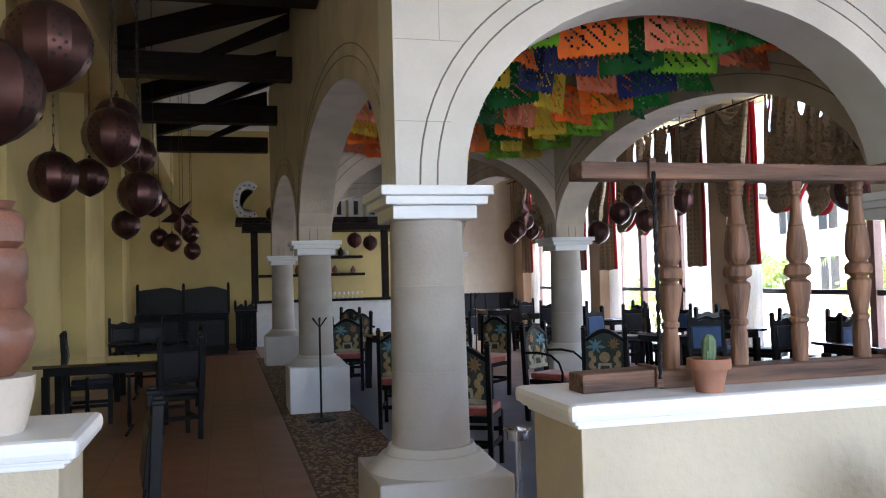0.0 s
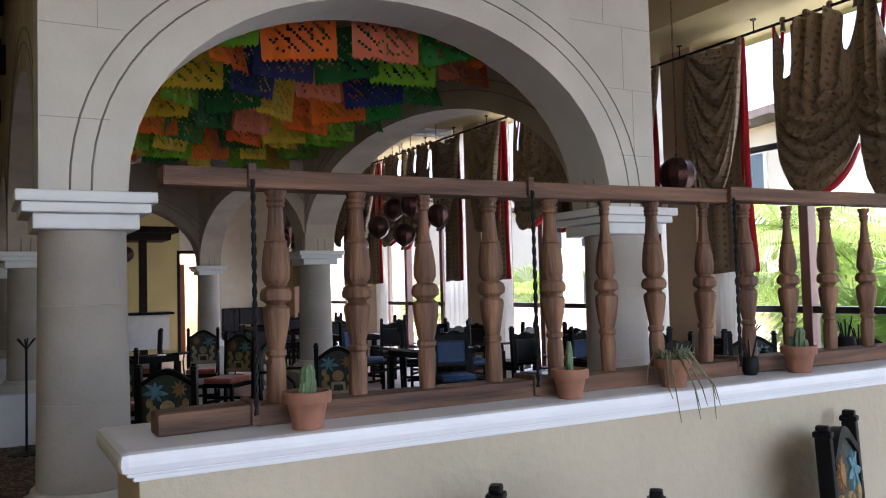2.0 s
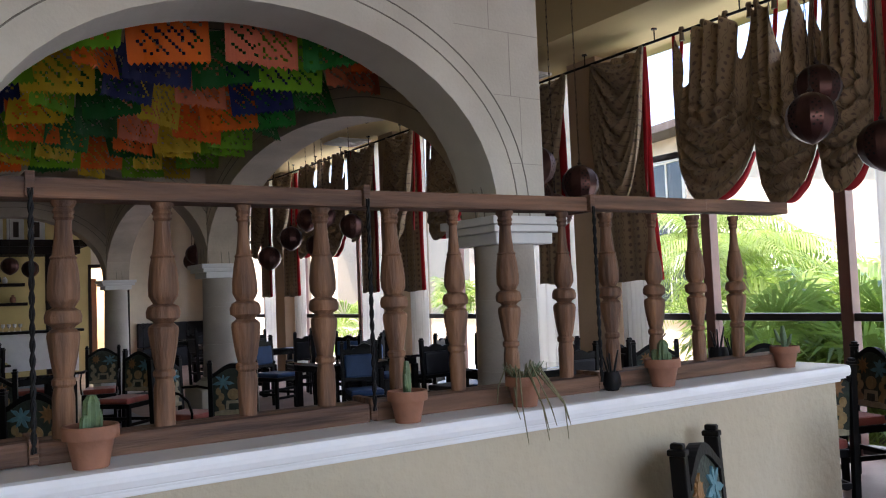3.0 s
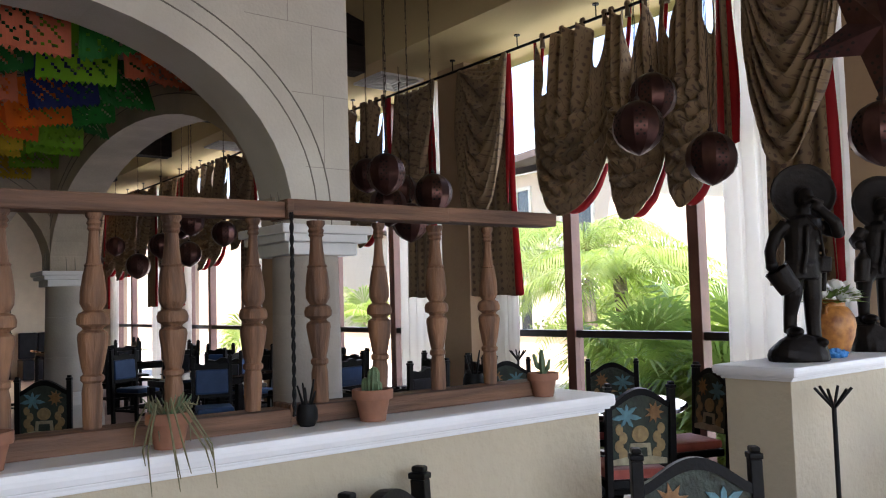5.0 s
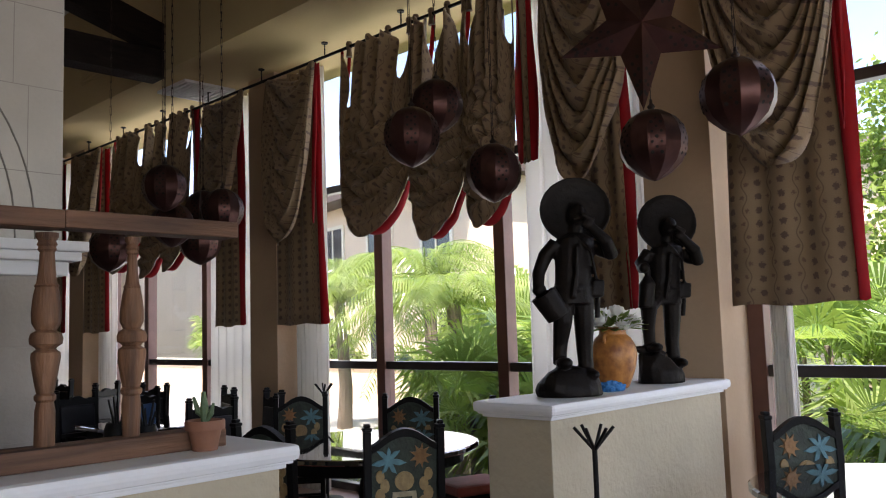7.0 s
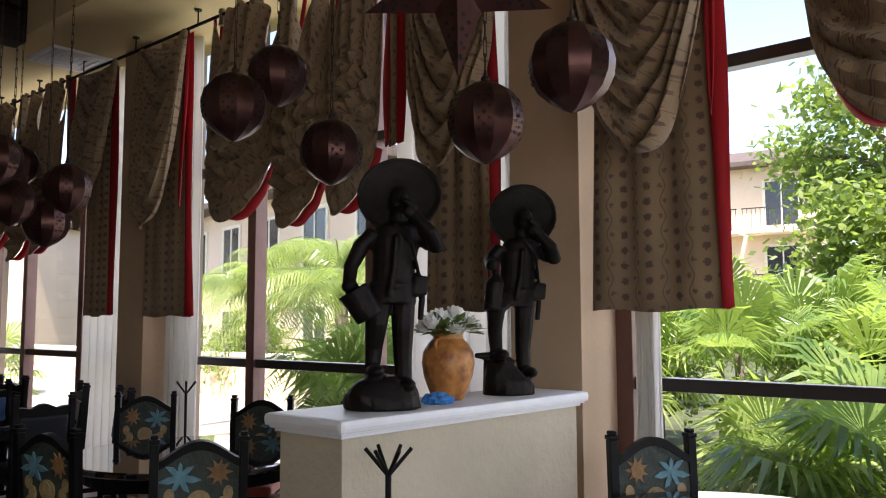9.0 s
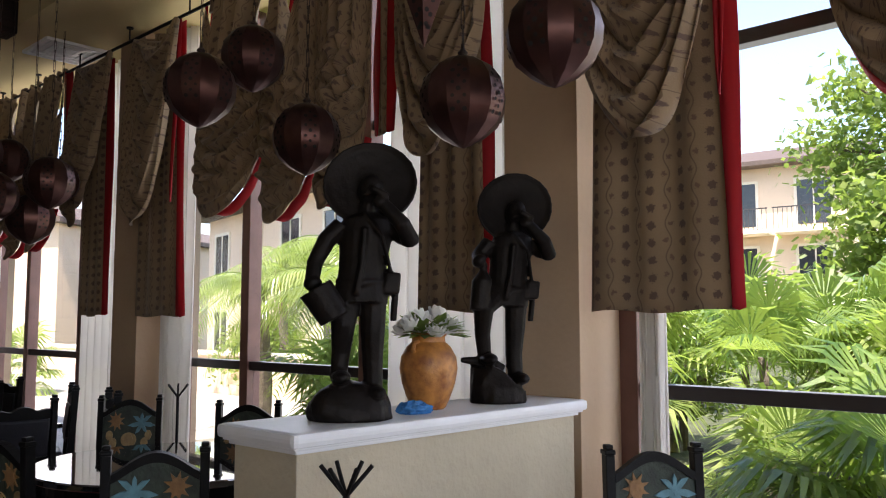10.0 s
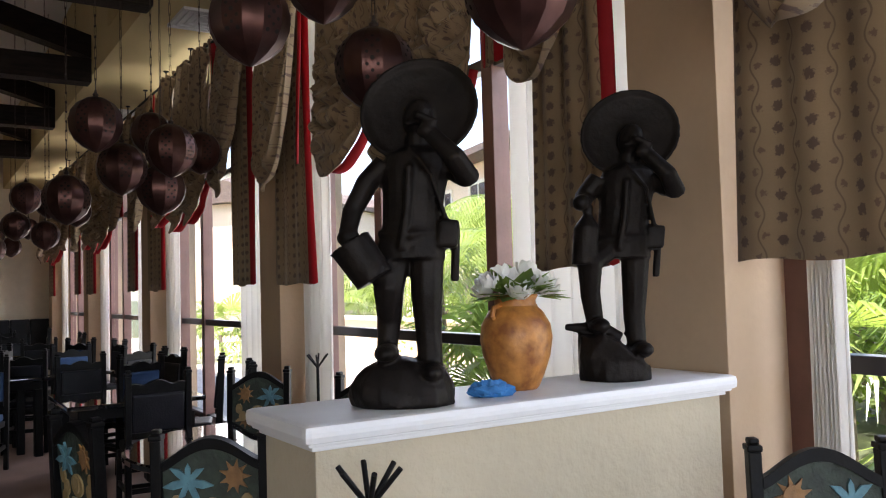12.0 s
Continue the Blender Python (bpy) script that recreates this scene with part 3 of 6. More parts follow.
# ---- potted cacti on the ledge ----
def clay_pot(x, y, z, r, h, plant, label):
    t = thing("potted_cactus", label, "potted plant", pose(x, y, z, 0, 0, 40 * x), "pots on the ledge")
    bm = bmesh.new()
    lathe(bm, [(r * 0.62, 0), (r * 0.70, h * 0.3), (r * 0.82, h * 0.66), (r * 0.84, h * 0.68), (r * 0.98, h * 0.69), (r, h * 0.74), (r, h * 0.96), (r * 0.97, h), (r * 0.88, h), (r * 0.84, h * 0.8), (0, h * 0.8)], 28)
    part("pot", bm, CLAY, t, smooth=True)
    bm = bmesh.new()
    lathe(bm, [(r * 0.84, h * 0.82), (r * 0.5, h * 0.87), (0, h * 0.86)], 16)
    part("soil", bm, SOIL, t)
    rn = random.Random(int(x * 100))
    if plant == "cactus":
        for dx, dy, hh, rr in ((0, 0, 0.085, 0.021), (0.022, 0.012, 0.05, 0.014), (-0.02, -0.01, 0.04, 0.013)):
            bm = bmesh.new()
            vs = lathe(bm, [(rr * 0.8, 0), (rr, hh * 0.4), (rr * 0.95, hh * 0.8), (rr * 0.5, hh * 0.97), (0, hh)], 16, pose(dx, dy, h * 0.85, rn.uniform(-8, 8), rn.uniform(-8, 8)))
            for i, v in enumerate(vs):
                if i % 2:
                    v.co.x, v.co.y = dx + (v.co.x - dx) * 0.8, dy + (v.co.y - dy) * 0.8
            part("cactus_stem", bm, CACTUS, t)
    elif plant == "fork":
        bm = bmesh.new()
        tube(bm, [(0, 0, h * 0.8), (0.002, 0, h + 0.04), (0.004, 0, h + 0.085)], [0.012, 0.013, 0.007], 8)
        tube(bm, [(0, 0, h + 0.01), (0.022, 0, h + 0.025), (0.035, 0.004, h + 0.07)], [0.009, 0.010, 0.005], 8)
        tube(bm, [(0, 0, h * 0.9), (-0.02, 0, h + 0.02), (-0.028, 0, h + 0.05)], [0.009, 0.009, 0.004], 8)
        part("cactus_stem", bm, CACTUS, t)
    else:
        for k in range(26):
            bm = bmesh.new()
            a, out = (rn.uniform(0, 6.28), rn.uniform(0.7, 1.45)) if k < 18 else (rn.uniform(-2.7, -0.9) - math.radians(40 * x), rn.uniform(1.75, 2.4))
            tip = rn.uniform(-0.09, 0.05) if k < 18 else rn.uniform(-0.21, -0.11)
            pts = [(0.3 * r * math.cos(a), 0.3 * r * math.sin(a), h * 0.85), (r * 0.9 * math.cos(a), r * 0.9 * math.sin(a), h + rn.uniform(0.01, 0.045)),
                   (r * out * math.cos(a + 0.2), r * out * math.sin(a + 0.2), h + (tip * 0.4 if k < 18 else -0.085)), (r * out * 1.06 * math.cos(a + 0.3), r * out * 1.06 * math.sin(a + 0.3), h + tip)]
            tube(bm, pts, [0.0035, 0.003, 0.0025, 0.0012], 5)
            part("trailing_stem", bm, STRAW, t, "dry trailing grey green stem")
        bm = bmesh.new()
        for k in range(30):
            a = rn.uniform(0, 6.28)
            tube(bm, [(0.5 * r * math.cos(a), 0.5 * r * math.sin(a), h * 0.85), (r * math.cos(a + 0.5) * rn.uniform(0.5, 1.2), r * math.sin(a + 0.5) * rn.uniform(0.5, 1.2), h + rn.uniform(0.0, 0.05))], [0.004, 0.001], 4)
        tagged(part("leaves", bm, CACTUS, t), kind="stuff")
    return t


clay_pot(0.339, -2.09, LEDGE, 0.064, 0.098, "cactus", "terracotta pot with a small green cactus on a ledge")
clay_pot(1.21, -2.075, LEDGE, 0.060, 0.092, "fork", "terracotta pot with a stubby cactus on a ledge")
clay_pot(1.645, -2.08, LEDGE, 0.062, 0.096, "trail", "terracotta pot with a dry trailing plant on a ledge")
clay_pot(2.305, -2.065, LEDGE, 0.066, 0.100, "cactus", "terracotta pot with a round cactus on a ledge")
clay_pot(3.108, -2.02, LEDGE, 0.060, 0.090, "fork", "terracotta pot with a forked cactus on a ledge")
for x, s in ((2.93, 1.0), (3.02, 0.8), (2.10, 0.75)):
    t = thing("clay_cup", "small dark clay cup on the ledge", "cup", pose(x, -1.82 if x > 2.5 else -2.01, LEDGE))
    bm = bmesh.new()
    lathe(bm, [(0.03 * s, 0), (0.045 * s, 0.03 * s), (0.042 * s, 0.07 * s), (0.035 * s, 0.09 * s), (0.03 * s, 0.085 * s), (0.036 * s, 0.06 * s), (0, 0.02 * s)], 16)
    part("cup", bm, IRON, t, smooth=True)
    for k in range(5):
        bm = bmesh.new()
        tube(bm, [(0, 0, 0.03 * s), (0.03 * math.cos(k * 1.26), 0.03 * math.sin(k * 1.26), 0.14 * s + 0.01 * k)], [0.006, 0.003], 5)
        part("dry_stalk", bm, IRON, t)


# ---- chairs and tables ----
def facing(x, y, dx, dy):
    """A pose on the floor whose +y looks along (dx, dy)."""
    return pose(x, y, 0, 0, 0, math.degrees(math.atan2(-dx, dy)))


def chair_frame(c, seat_mat, seat_label):
    c.scale = (0.82, 1.0, 1.0)
    for sx in (-1, 1):
        bm = bmesh.new()
        vs = box(bm, sx * 0.235 - 0.024, sx * 0.235 + 0.024, -0.235, -0.185, 0, 0.975, 0.005)
        for v in vs:
            if v.co.z > 0.5:
                v.co.y -= 0.10 * (v.co.z - 0.5)
        box(bm, sx * 0.235 - 0.028, sx * 0.235 + 0.028, -0.288, -0.228, 0.975, 0.995, 0.006)
        box(bm, sx * 0.235 - 0.020, sx * 0.235 + 0.020, -0.280, -0.236, 0.995, 1.015, 0.008)
        part("back_post", bm, BLACKWOOD, c)
        bm = bmesh.new()
        box(bm, sx * 0.225 - 0.022, sx * 0.225 + 0.022, 0.19, 0.234, 0, 0.43, 0.005)
        part("leg", bm, BLACKWOOD, c)
        bm = bmesh.new()
        box(bm, sx * 0.228 - 0.012, sx * 0.228 + 0.012, -0.185, 0.19, 0.19, 0.225, 0.004)
        part("stretcher", bm, BLACKWOOD, c)
    for y, z in ((0.212, 0.26), (-0.21, 0.20), (0.212, 0.14)):
        bm = bmesh.new()
        box(bm, -0.205, 0.205, y - 0.012, y + 0.012, z, z + 0.035, 0.004)
        part("stretcher", bm, BLACKWOOD, c)
    bm = bmesh.new()
    box(bm, -0.235, 0.235, -0.185, 0.235, 0.385, 0.435, 0.008)
    part("seat_frame", bm, BLACKWOOD, c)
    bm = bmesh.new()
    box(bm, -0.225, 0.225, -0.18, 0.24, 0.436, 0.50, 0.026)
    part("seat", bm, seat_mat, c, seat_label)


LEAN = Matrix.Translation((0, -0.21, 0.5)) @ pose(0, 0, 0, 5.7) @ Matrix.Translation((0, 0, -0.5))


def arch_top(x, z0, rise):
    return z0 + rise * math.cos(min(1.0, abs(x) / 0.21) * math.pi / 2) ** 1.2


def painted_chair(arms=False):
    c = thing("painted_chair", "black wooden chair with carved painted back and red seat", "chair", group="painted chairs")
    chair_frame(c, SEAT_RED, "worn red cushioned seat")
    xs = [-0.211 + 0.422 * k / 16 for k in range(17)]
    bm = bmesh.new()
    extruded(bm, [(x, arch_top(x, 0.90, 0.085)) for x in xs] + [(x, arch_top(x, 0.865, 0.08)) for x in xs[::-1]], -0.022, 0.022, LEAN)
    bmesh.ops.triangulate(bm, faces=[f for f in bm.faces if len(f.verts) > 4])
    part("top_rail", bm, BLACKWOOD, c)
    bm = bmesh.new()
    extruded(bm, [(x, arch_top(x, 0.865, 0.08)) for x in xs] + [(0.211, 0.53), (-0.211, 0.53)], -0.009, 0.009, LEAN)
    bmesh.ops.triangulate(bm, faces=[f for f in bm.faces if len(f.verts) > 4])
    part("back_panel", bm, PAINT_GREEN, c, "carved panel with painted relief")
    # relief: sun, blue agave leaf, ochre gourd, arch, scroll band
    bm = bmesh.new()
    disc = lambda r, n, x, z, sq=1.0: [(x + r * math.cos(2 * math.pi * k / n), z + sq * r * math.sin(2 * math.pi * k / n)) for k in range(n)]
    extruded(bm, disc(0.038, 16, +0.105, 0.84)[::-1], -0.020, 0.020, LEAN)
    for k in range(9):
        a = 2 * math.pi * k / 9
        extruded(bm, [(+0.105 + 0.038 * math.cos(a - 0.25), 0.84 + 0.038 * math.sin(a - 0.25)), (+0.105 + 0.038 * math.cos(a + 0.25), 0.84 + 0.038 * math.sin(a + 0.25)),
                      (+0.105 + 0.072 * math.cos(a), 0.84 + 0.066 * math.sin(a))][::-1], -0.016, 0.016, LEAN)
    tagged(part("carved_sun", bm, PAINT_SUN, c, "orange carved sun"), kind="stuff")
    bm = bmesh.new()
    for k in range(7):
        a = math.radians(-60 + 50 * k)
        x, z, r = -0.10, 0.825, (0.10, 0.115, 0.095, 0.085, 0.10, 0.115, 0.09)[k]
        extruded(bm, [(x + 0.012 * math.cos(a + 1.57), z + 0.012 * math.sin(a + 1.57)), (x + 0.6 * r * math.cos(a + 0.22), z + 0.6 * r * math.sin(a + 0.22)), (x + r * math.cos(a), z + 0.8 * r * math.sin(a)),
                      (x + 0.6 * r * math.cos(a - 0.22), z + 0.6 * r * math.sin(a - 0.22)), (x + 0.012 * math.cos(a - 1.57), z + 0.012 * math.sin(a - 1.57))], -0.017 - 0.0006 * k, 0.017 + 0.0006 * k, LEAN)
    part("carved_leaf", bm, PAINT_SKY, c, "turquoise carved agave")
    bm = bmesh.new()
    extruded(bm, disc(0.062, 20, 0.0, 0.715, 0.8)[::-1], -0.017, 0.017, LEAN)
    extruded(bm, disc(0.034, 16, 0.0, 0.72, 1.1)[::-1], -0.023, 0.023, LEAN)
    part("carved_gourd", bm, PAINT_TAN, c, "ochre carved gourd")
    bm = bmesh.new()
    extruded(bm, [(-0.085, 0.585), (-0.075, 0.66), (0.075, 0.66), (0.085, 0.585), (0.055, 0.585), (0.05, 0.635), (-0.05, 0.635), (-0.055, 0.585)], -0.016, 0.016, LEAN)
    extruded(bm, [(-0.2, 0.535), (-0.2, 0.566), (-0.1, 0.583), (0, 0.576), (0.1, 0.583), (0.2, 0.566), (0.2, 0.535)], -0.015, 0.015, LEAN)
    bmesh.ops.triangulate(bm, faces=[f for f in bm.faces if len(f.verts) > 4])
    part("carved_band", bm, PAINT_CREAM, c, "cream carved band")
    bm = bmesh.new()
    for sx in (-1, 1):
        for k in range(4):
            extruded(bm, disc(0.034 - 0.002 * k, 10, sx * (0.125 + 0.03 * (k % 2)), 0.595 + 0.05 * k, 1.2)[::-1], -0.014 - 0.001 * k, 0.014 + 0.001 * k, LEAN)
    part("carved_foliage", bm, PAINT_CREAM if arms else PAINT_TAN, c, "carved leaves")
    if arms:
        for sx in (-1, 1):
            bm = bmesh.new()
            tube(bm, [(sx * 0.24, -0.22, 0.70), (sx * 0.255, -0.05, 0.71), (sx * 0.26, 0.10, 0.69), (sx * 0.262, 0.20, 0.62), (sx * 0.255, 0.235, 0.52), (sx * 0.245, 0.225, 0.44)], 0.013, 8)
            part("arm", bm, BLACKWOOD, c)
    return c


def leather_chair(seat, name="leather_chair", label="black wooden chair with padded dark leather back"):
    c = thing(name, label, "chair", group="dark dining chairs")
    chair_frame(c, seat, "padded leather seat")
    xs = [-0.211 + 0.422 * k / 18 for k in range(19)]
    wave = lambda x: 0.895 + 0.028 * abs(math.cos(x / 0.211 * math.pi * 1.0)) + 0.022 * math.cos(x / 0.211 * math.pi / 2)
    bm = bmesh.new()
    extruded(bm, [(x, wave(x)) for x in xs] + [(0.211, 0.86), (-0.211, 0.86)], -0.02, 0.02, LEAN)
    bmesh.ops.triangulate(bm, faces=[f for f in bm.faces if len(f.verts) > 4])
    part("top_rail", bm, BLACKWOOD, c)
    bm = bmesh.new()
    box(bm, -0.21, 0.21, -0.016, 0.016, 0.56, 0.60, 0.004, LEAN)
    part("lower_rail", bm, BLACKWOOD, c)
    bm = bmesh.new()
    box(bm, -0.207, 0.207, -0.03, 0.03, 0.60, 0.86, 0.02, LEAN)
    part("back_pad", bm, seat, c, "padded leather back")
    return c


def place_all(make, spots):
    first = None
    for x, y, dx, dy in spots:
        if first is None:
            first = make()
            first.matrix_basis = facing(x, y, dx, dy) @ Matrix.Diagonal((0.82, 1, 1, 1))
        else:
            copy_thing(first, facing(x, y, dx, dy))


def seat_at(bx, by, dx, dy):
    """From where the back's top stands to the chair's own middle."""
    n = math.hypot(dx, dy)
    return (bx + 0.26 * dx / n, by + 0.26 * dy / n, dx, dy)


place_all(painted_chair, [seat_at(*s) for s in (
    (4.75, -1.14, 0.51, 0.86), (6.12, 0.25, -0.77, -0.64), (5.77, 1.15, -0.64, -0.77), (6.12, -0.70, -0.9, 0.30), (4.41, -0.36, 0.96, 0.27),
    (6.157, -2.616, -0.59, -0.81), (3.208, -2.617, -0.66, -0.75), (2.20, -2.285, 0.40, -0.92), (0.85, -2.55, -0.68, -0.73),
    (2.40, 2.90, 0.44, 0.90), (2.32, 5.86, -0.75, -0.66), (0.70, 1.80, 0.5, 0.86), (1.0, 8.45, -0.5, 0.86), (0.55, 6.9, 0.2, 1.0), (1.15, 10.6, -0.6, -0.7), (0.5, 10.4, 0.6, -0.7), (0.62, 3.85, 0.3, 0.95), (1.7, 7.6, -0.9, 0.2))])
place_all(lambda: painted_chair(True), [seat_at(*s) for s in ((2.10, 3.97, 0.55, -0.83), (2.2, 7.3, -0.3, -0.95))])
place_all(lambda: leather_chair(LEATHER), [seat_at(*s) for s in (
    (5.22, 1.55, 0.05, 1.0), (5.95, 2.50, -0.9, 0.3), (5.93, 1.75, -0.9, 0.25), (5.95, 3.95, -0.9, -0.2), (5.10, 3.85, 0.1, -1.0), (5.80, 4.75, -0.5, 0.85), (4.75, 4.9, 0.3, 0.95),
    (4.70, 6.35, 0.8, -0.3), (5.9, 6.2, -0.9, -0.1), (5.2, 7.6, 0.1, 0.95), (4.4, 8.6, 0.95, 0.1), (5.9, 8.8, -0.95, 0.0), (5.1, 9.6, 0.0, -1.0), (4.5, 11.2, 0.9, 0.1), (5.8, 11.4, -0.9, 0.1), (5.1, 12.3, 0.0, -1.0), (5.0, 10.6, 0.1, 1.0),
    (-1.355, -0.20, -0.99, -0.14), (-1.30, 6.25, -0.95, -0.15), (-1.45, 4.05, -0.3, 0.95), (-2.55, 9.35, 0.2, -0.97), (-2.15, 9.2, 0.2, -0.97), (-2.75, 5.6, 0.9, 0.1))])
place_all(lambda: leather_chair(BLUE_VINYL, "leather_armless_chair", "black wooden chair with padded blue leatherette back"), [seat_at(*s) for s in (
    (4.37, 4.32, -0.3, -0.95), (5.3, 5.75, 0.2, -0.98), (5.5, 3.3, -0.3, 0.9), (4.3, 7.2, 0.4, -0.9), (5.6, 7.0, -0.7, -0.6))])


def round_table(x, y, r, label):
    t = thing("round_table", label, "table", pose(x, y, 0))
    bm = bmesh.new()
    lathe(bm, [(r - 0.012, 0.722), (r, 0.73), (r, 0.752), (r - 0.012, 0.758)], 48)
    part("tabletop", bm, TABLE_GLOSS, t, "glossy tabletop that mirrors the window", smooth=False)
    bm = bmesh.new()
    lathe(bm, [(r - 0.10, 0.64), (r - 0.10, 0.721)], 40)
    part("apron", bm, BLACKWOOD, t)
    bm = bmesh.new()
    lathe(bm, [(0.09, 0.05), (0.06, 0.12), (0.05, 0.3), (0.075, 0.45), (0.05, 0.55), (0.12, 0.639)], 20)
    part("pedestal", bm, BLACKWOOD, t)
    for k in range(4):
        bm = bmesh.new()
        tube(bm, [(0, 0, 0.16), (0.2 * math.cos(k * 1.571), 0.2 * math.sin(k * 1.571), 0.09), (0.36 * math.cos(k * 1.571), 0.36 * math.sin(k * 1.571), 0.028)], [0.035, 0.032, 0.026], 8)
        part("foot", bm, BLACKWOOD, t)
    return t


def square_table(x, y, w, d, turn=0.0, iron=False):
    t = thing("dining_table", "black wooden dining table with a glossy top", "table", pose(x, y, 0, 0, 0, turn), "dining tables")
    bm = bmesh.new()
    box(bm, -w / 2, w / 2, -d / 2, d / 2, 0.72, 0.755, 0.008)
    part("tabletop", bm, TABLE_GLOSS, t)
    bm = bmesh.new()
    box(bm, -w / 2 + 0.08, w / 2 - 0.08, -d / 2 + 0.08, d / 2 - 0.08, 0.64, 0.719, 0.004)
    part("apron", bm, BLACKWOOD, t)
    for sx in (-1, 1):
        for sy in (-1, 1):
            bm = bmesh.new()
            box(bm, sx * (w / 2 - 0.1) - 0.035, sx * (w / 2 - 0.1) + 0.035, sy * (d / 2 - 0.1) - 0.035, sy * (d / 2 - 0.1) + 0.035, 0, 0.64, 0.006)
            part("leg", bm, BLACKWOOD, t)
    if iron:
        for sx in (-1, 1):
            bm = bmesh.new()
            for sy in (-1, 1):
                tube(bm, [(sx * 0.2, sy * (0.03 + 0.10 * (1 - k / 14) * abs(math.sin(k * 0.5))), 0.06 + 0.04 * k) for k in range(14)], 0.012, 6)
            tube(bm, [(sx * 0.2, -0.3, 0.02), (sx * 0.2, 0.3, 0.02)], 0.016, 6)
            part("scroll_leg", bm, IRON, t, "wrought iron scroll leg")
    return t


TABLE_GLOSS = material("glossy black tabletop", (0.012, 0.012, 0.015), 0.03, vary=0.3, bump=0.0, coat=1.0)
TABLE_GLOSS.node_tree.nodes["Principled BSDF"].inputs["IOR"].default_value = 1.9
round_table(5.38, -0.12, 0.72, "round black table with mirror-like glass top by the window")
round_table(5.72, -3.20, 0.62, "round black table with mirror-like glass top beside a wall")
for x, y in ((5.2, 2.5), (5.1, 5.3), (5.15, 8.7), (5.1, 11.4), (5.1, 14.0)):
    square_table(x, y, 0.95, 0.95)
square_table(4.45, 5.0, 0.9, 0.9, 10)
square_table(-2.22, 0.50, 0.9, 0.95)
square_table(-2.2, 4.85, 1.25, 0.85, 0, True)
square_table(-2.0, 7.6, 1.0, 0.85, 0, True)
square_table(0.85, 9.4, 0.9, 0.9)
square_table(1.3, 6.9, 0.9, 0.9, 15)


# ---- coat stands, ashtray ----
def coat_stand(x, y, h, turn):
    t = thing("coat_stand", "slim black iron coat stand with forked hooks", "coat stand", pose(x, y, 0, 0, 0, turn), "coat stands")
    bm = bmesh.new()
    tube(bm, [(0, 0, 0.02), (0, 0, h - 0.09)], 0.0115, 10)
    part("pole", bm, IRON, t)
    bm = bmesh.new()
    lathe(bm, [(0.16, 0.0), (0.16, 0.012), (0.03, 0.03)], 24)
    part("base", bm, IRON, t)
    for k in range(6):
        a = k * math.pi / 3
        bm = bmesh.new()
        tube(bm, [(0, 0, h - 0.10), (0.075 * math.cos(a), 0.075 * math.sin(a), h - 0.012), (0.085 * math.cos(a), 0.085 * math.sin(a), h)], 0.0075, 8)
        part("hook", bm, IRON, t)


coat_stand(4.812, -2.267, 1.05, 12)
coat_stand(6.44, 1.72, 1.02, 0)
coat_stand(-0.05, 4.75, 1.10, 20)
coat_stand(3.5, 10.6, 1.2, 20)
ash = thing("ashtray_stand", "chrome standing ashtray with a shallow bowl", "ashtray", pose(0.50, 0.06, 0))
bm = bmesh.new()
tube(bm, [(0, 0, 0.012), (0, 0, 0.60)], 0.014, 12)
part("pole", bm, CHROME, ash, smooth=True)
bm = bmesh.new()
lathe(bm, [(0.02, 0.60), (0.055, 0.605), (0.06, 0.655), (0.078, 0.66), (0.078, 0.666), (0.054, 0.664), (0.05, 0.62), (0, 0.615)], 24)
part("bowl", bm, CHROME, ash, smooth=True)
bm = bmesh.new()
lathe(bm, [(0.13, 0), (0.13, 0.012), (0.015, 0.02)], 24)
part("foot", bm, CHROME, ash)


# ---- punched metal ball lamps and stars on chains ----
def ball_lamp_mesh(r):
    """Eight sheet-metal gores that meet in a point below, with punched dots; top and tip."""
    bm = bmesh.new()
    prof = [(0.02, r * 1.0), (0.36 * r, 0.93 * r), (0.68 * r, 0.73 * r), (0.90 * r, 0.44 * r), (0.995 * r, 0.08 * r), (0.96 * r, -0.28 * r), (0.80 * r, -0.62 * r), (0.50 * r, -0.88 * r), (0.19 * r, -1.05 * r), (0.0, -1.12 * r)]
    lathe(bm, prof, 12)
    return bm


def punched_dots(r):
    """Dark discs in rows on every other gore, coloured like the shade inside punched holes."""
    bm = bmesh.new()
    for g in range(0, 12, 2):
        a = math.pi / 12 + g * math.pi / 6 + math.pi / 6
        out, along = Vector((math.cos(a), math.sin(a), 0)), Vector((-math.sin(a), math.cos(a), 0))
        for row in range(-3, 5):
            e = row * 0.15
            rad = math.cos(e) * r * (0.966 if row > -2 else 0.985)
            for col in (-1, 0, 1):
                if (row + col) % 2 == 0:
                    p = out * (rad + 0.003) + along * (col * 0.13 * r) + Vector((0, 0, math.sin(e) * r))
                    nrm = (out * math.cos(e) + Vector((0, 0, math.sin(e)))).to_track_quat("Z", "Y").to_matrix().to_4x4()
                    bmesh.ops.create_circle(bm, cap_ends=True, segments=7, radius=r * (0.044 if row % 3 else 0.056), matrix=Matrix.Translation(p) @ nrm)
    return bm


# near black for uncut holes: their inner shade is put into the colour
HOLE_SHADE = material("dark hole shade", (0.01, 0.008, 0.008), 0.9, vary=0.2, bump=0)
CHAIN = material("tarnished chain", (0.05, 0.035, 0.03), 0.5, metal=0.6, vary=0.3, bump=0.1)


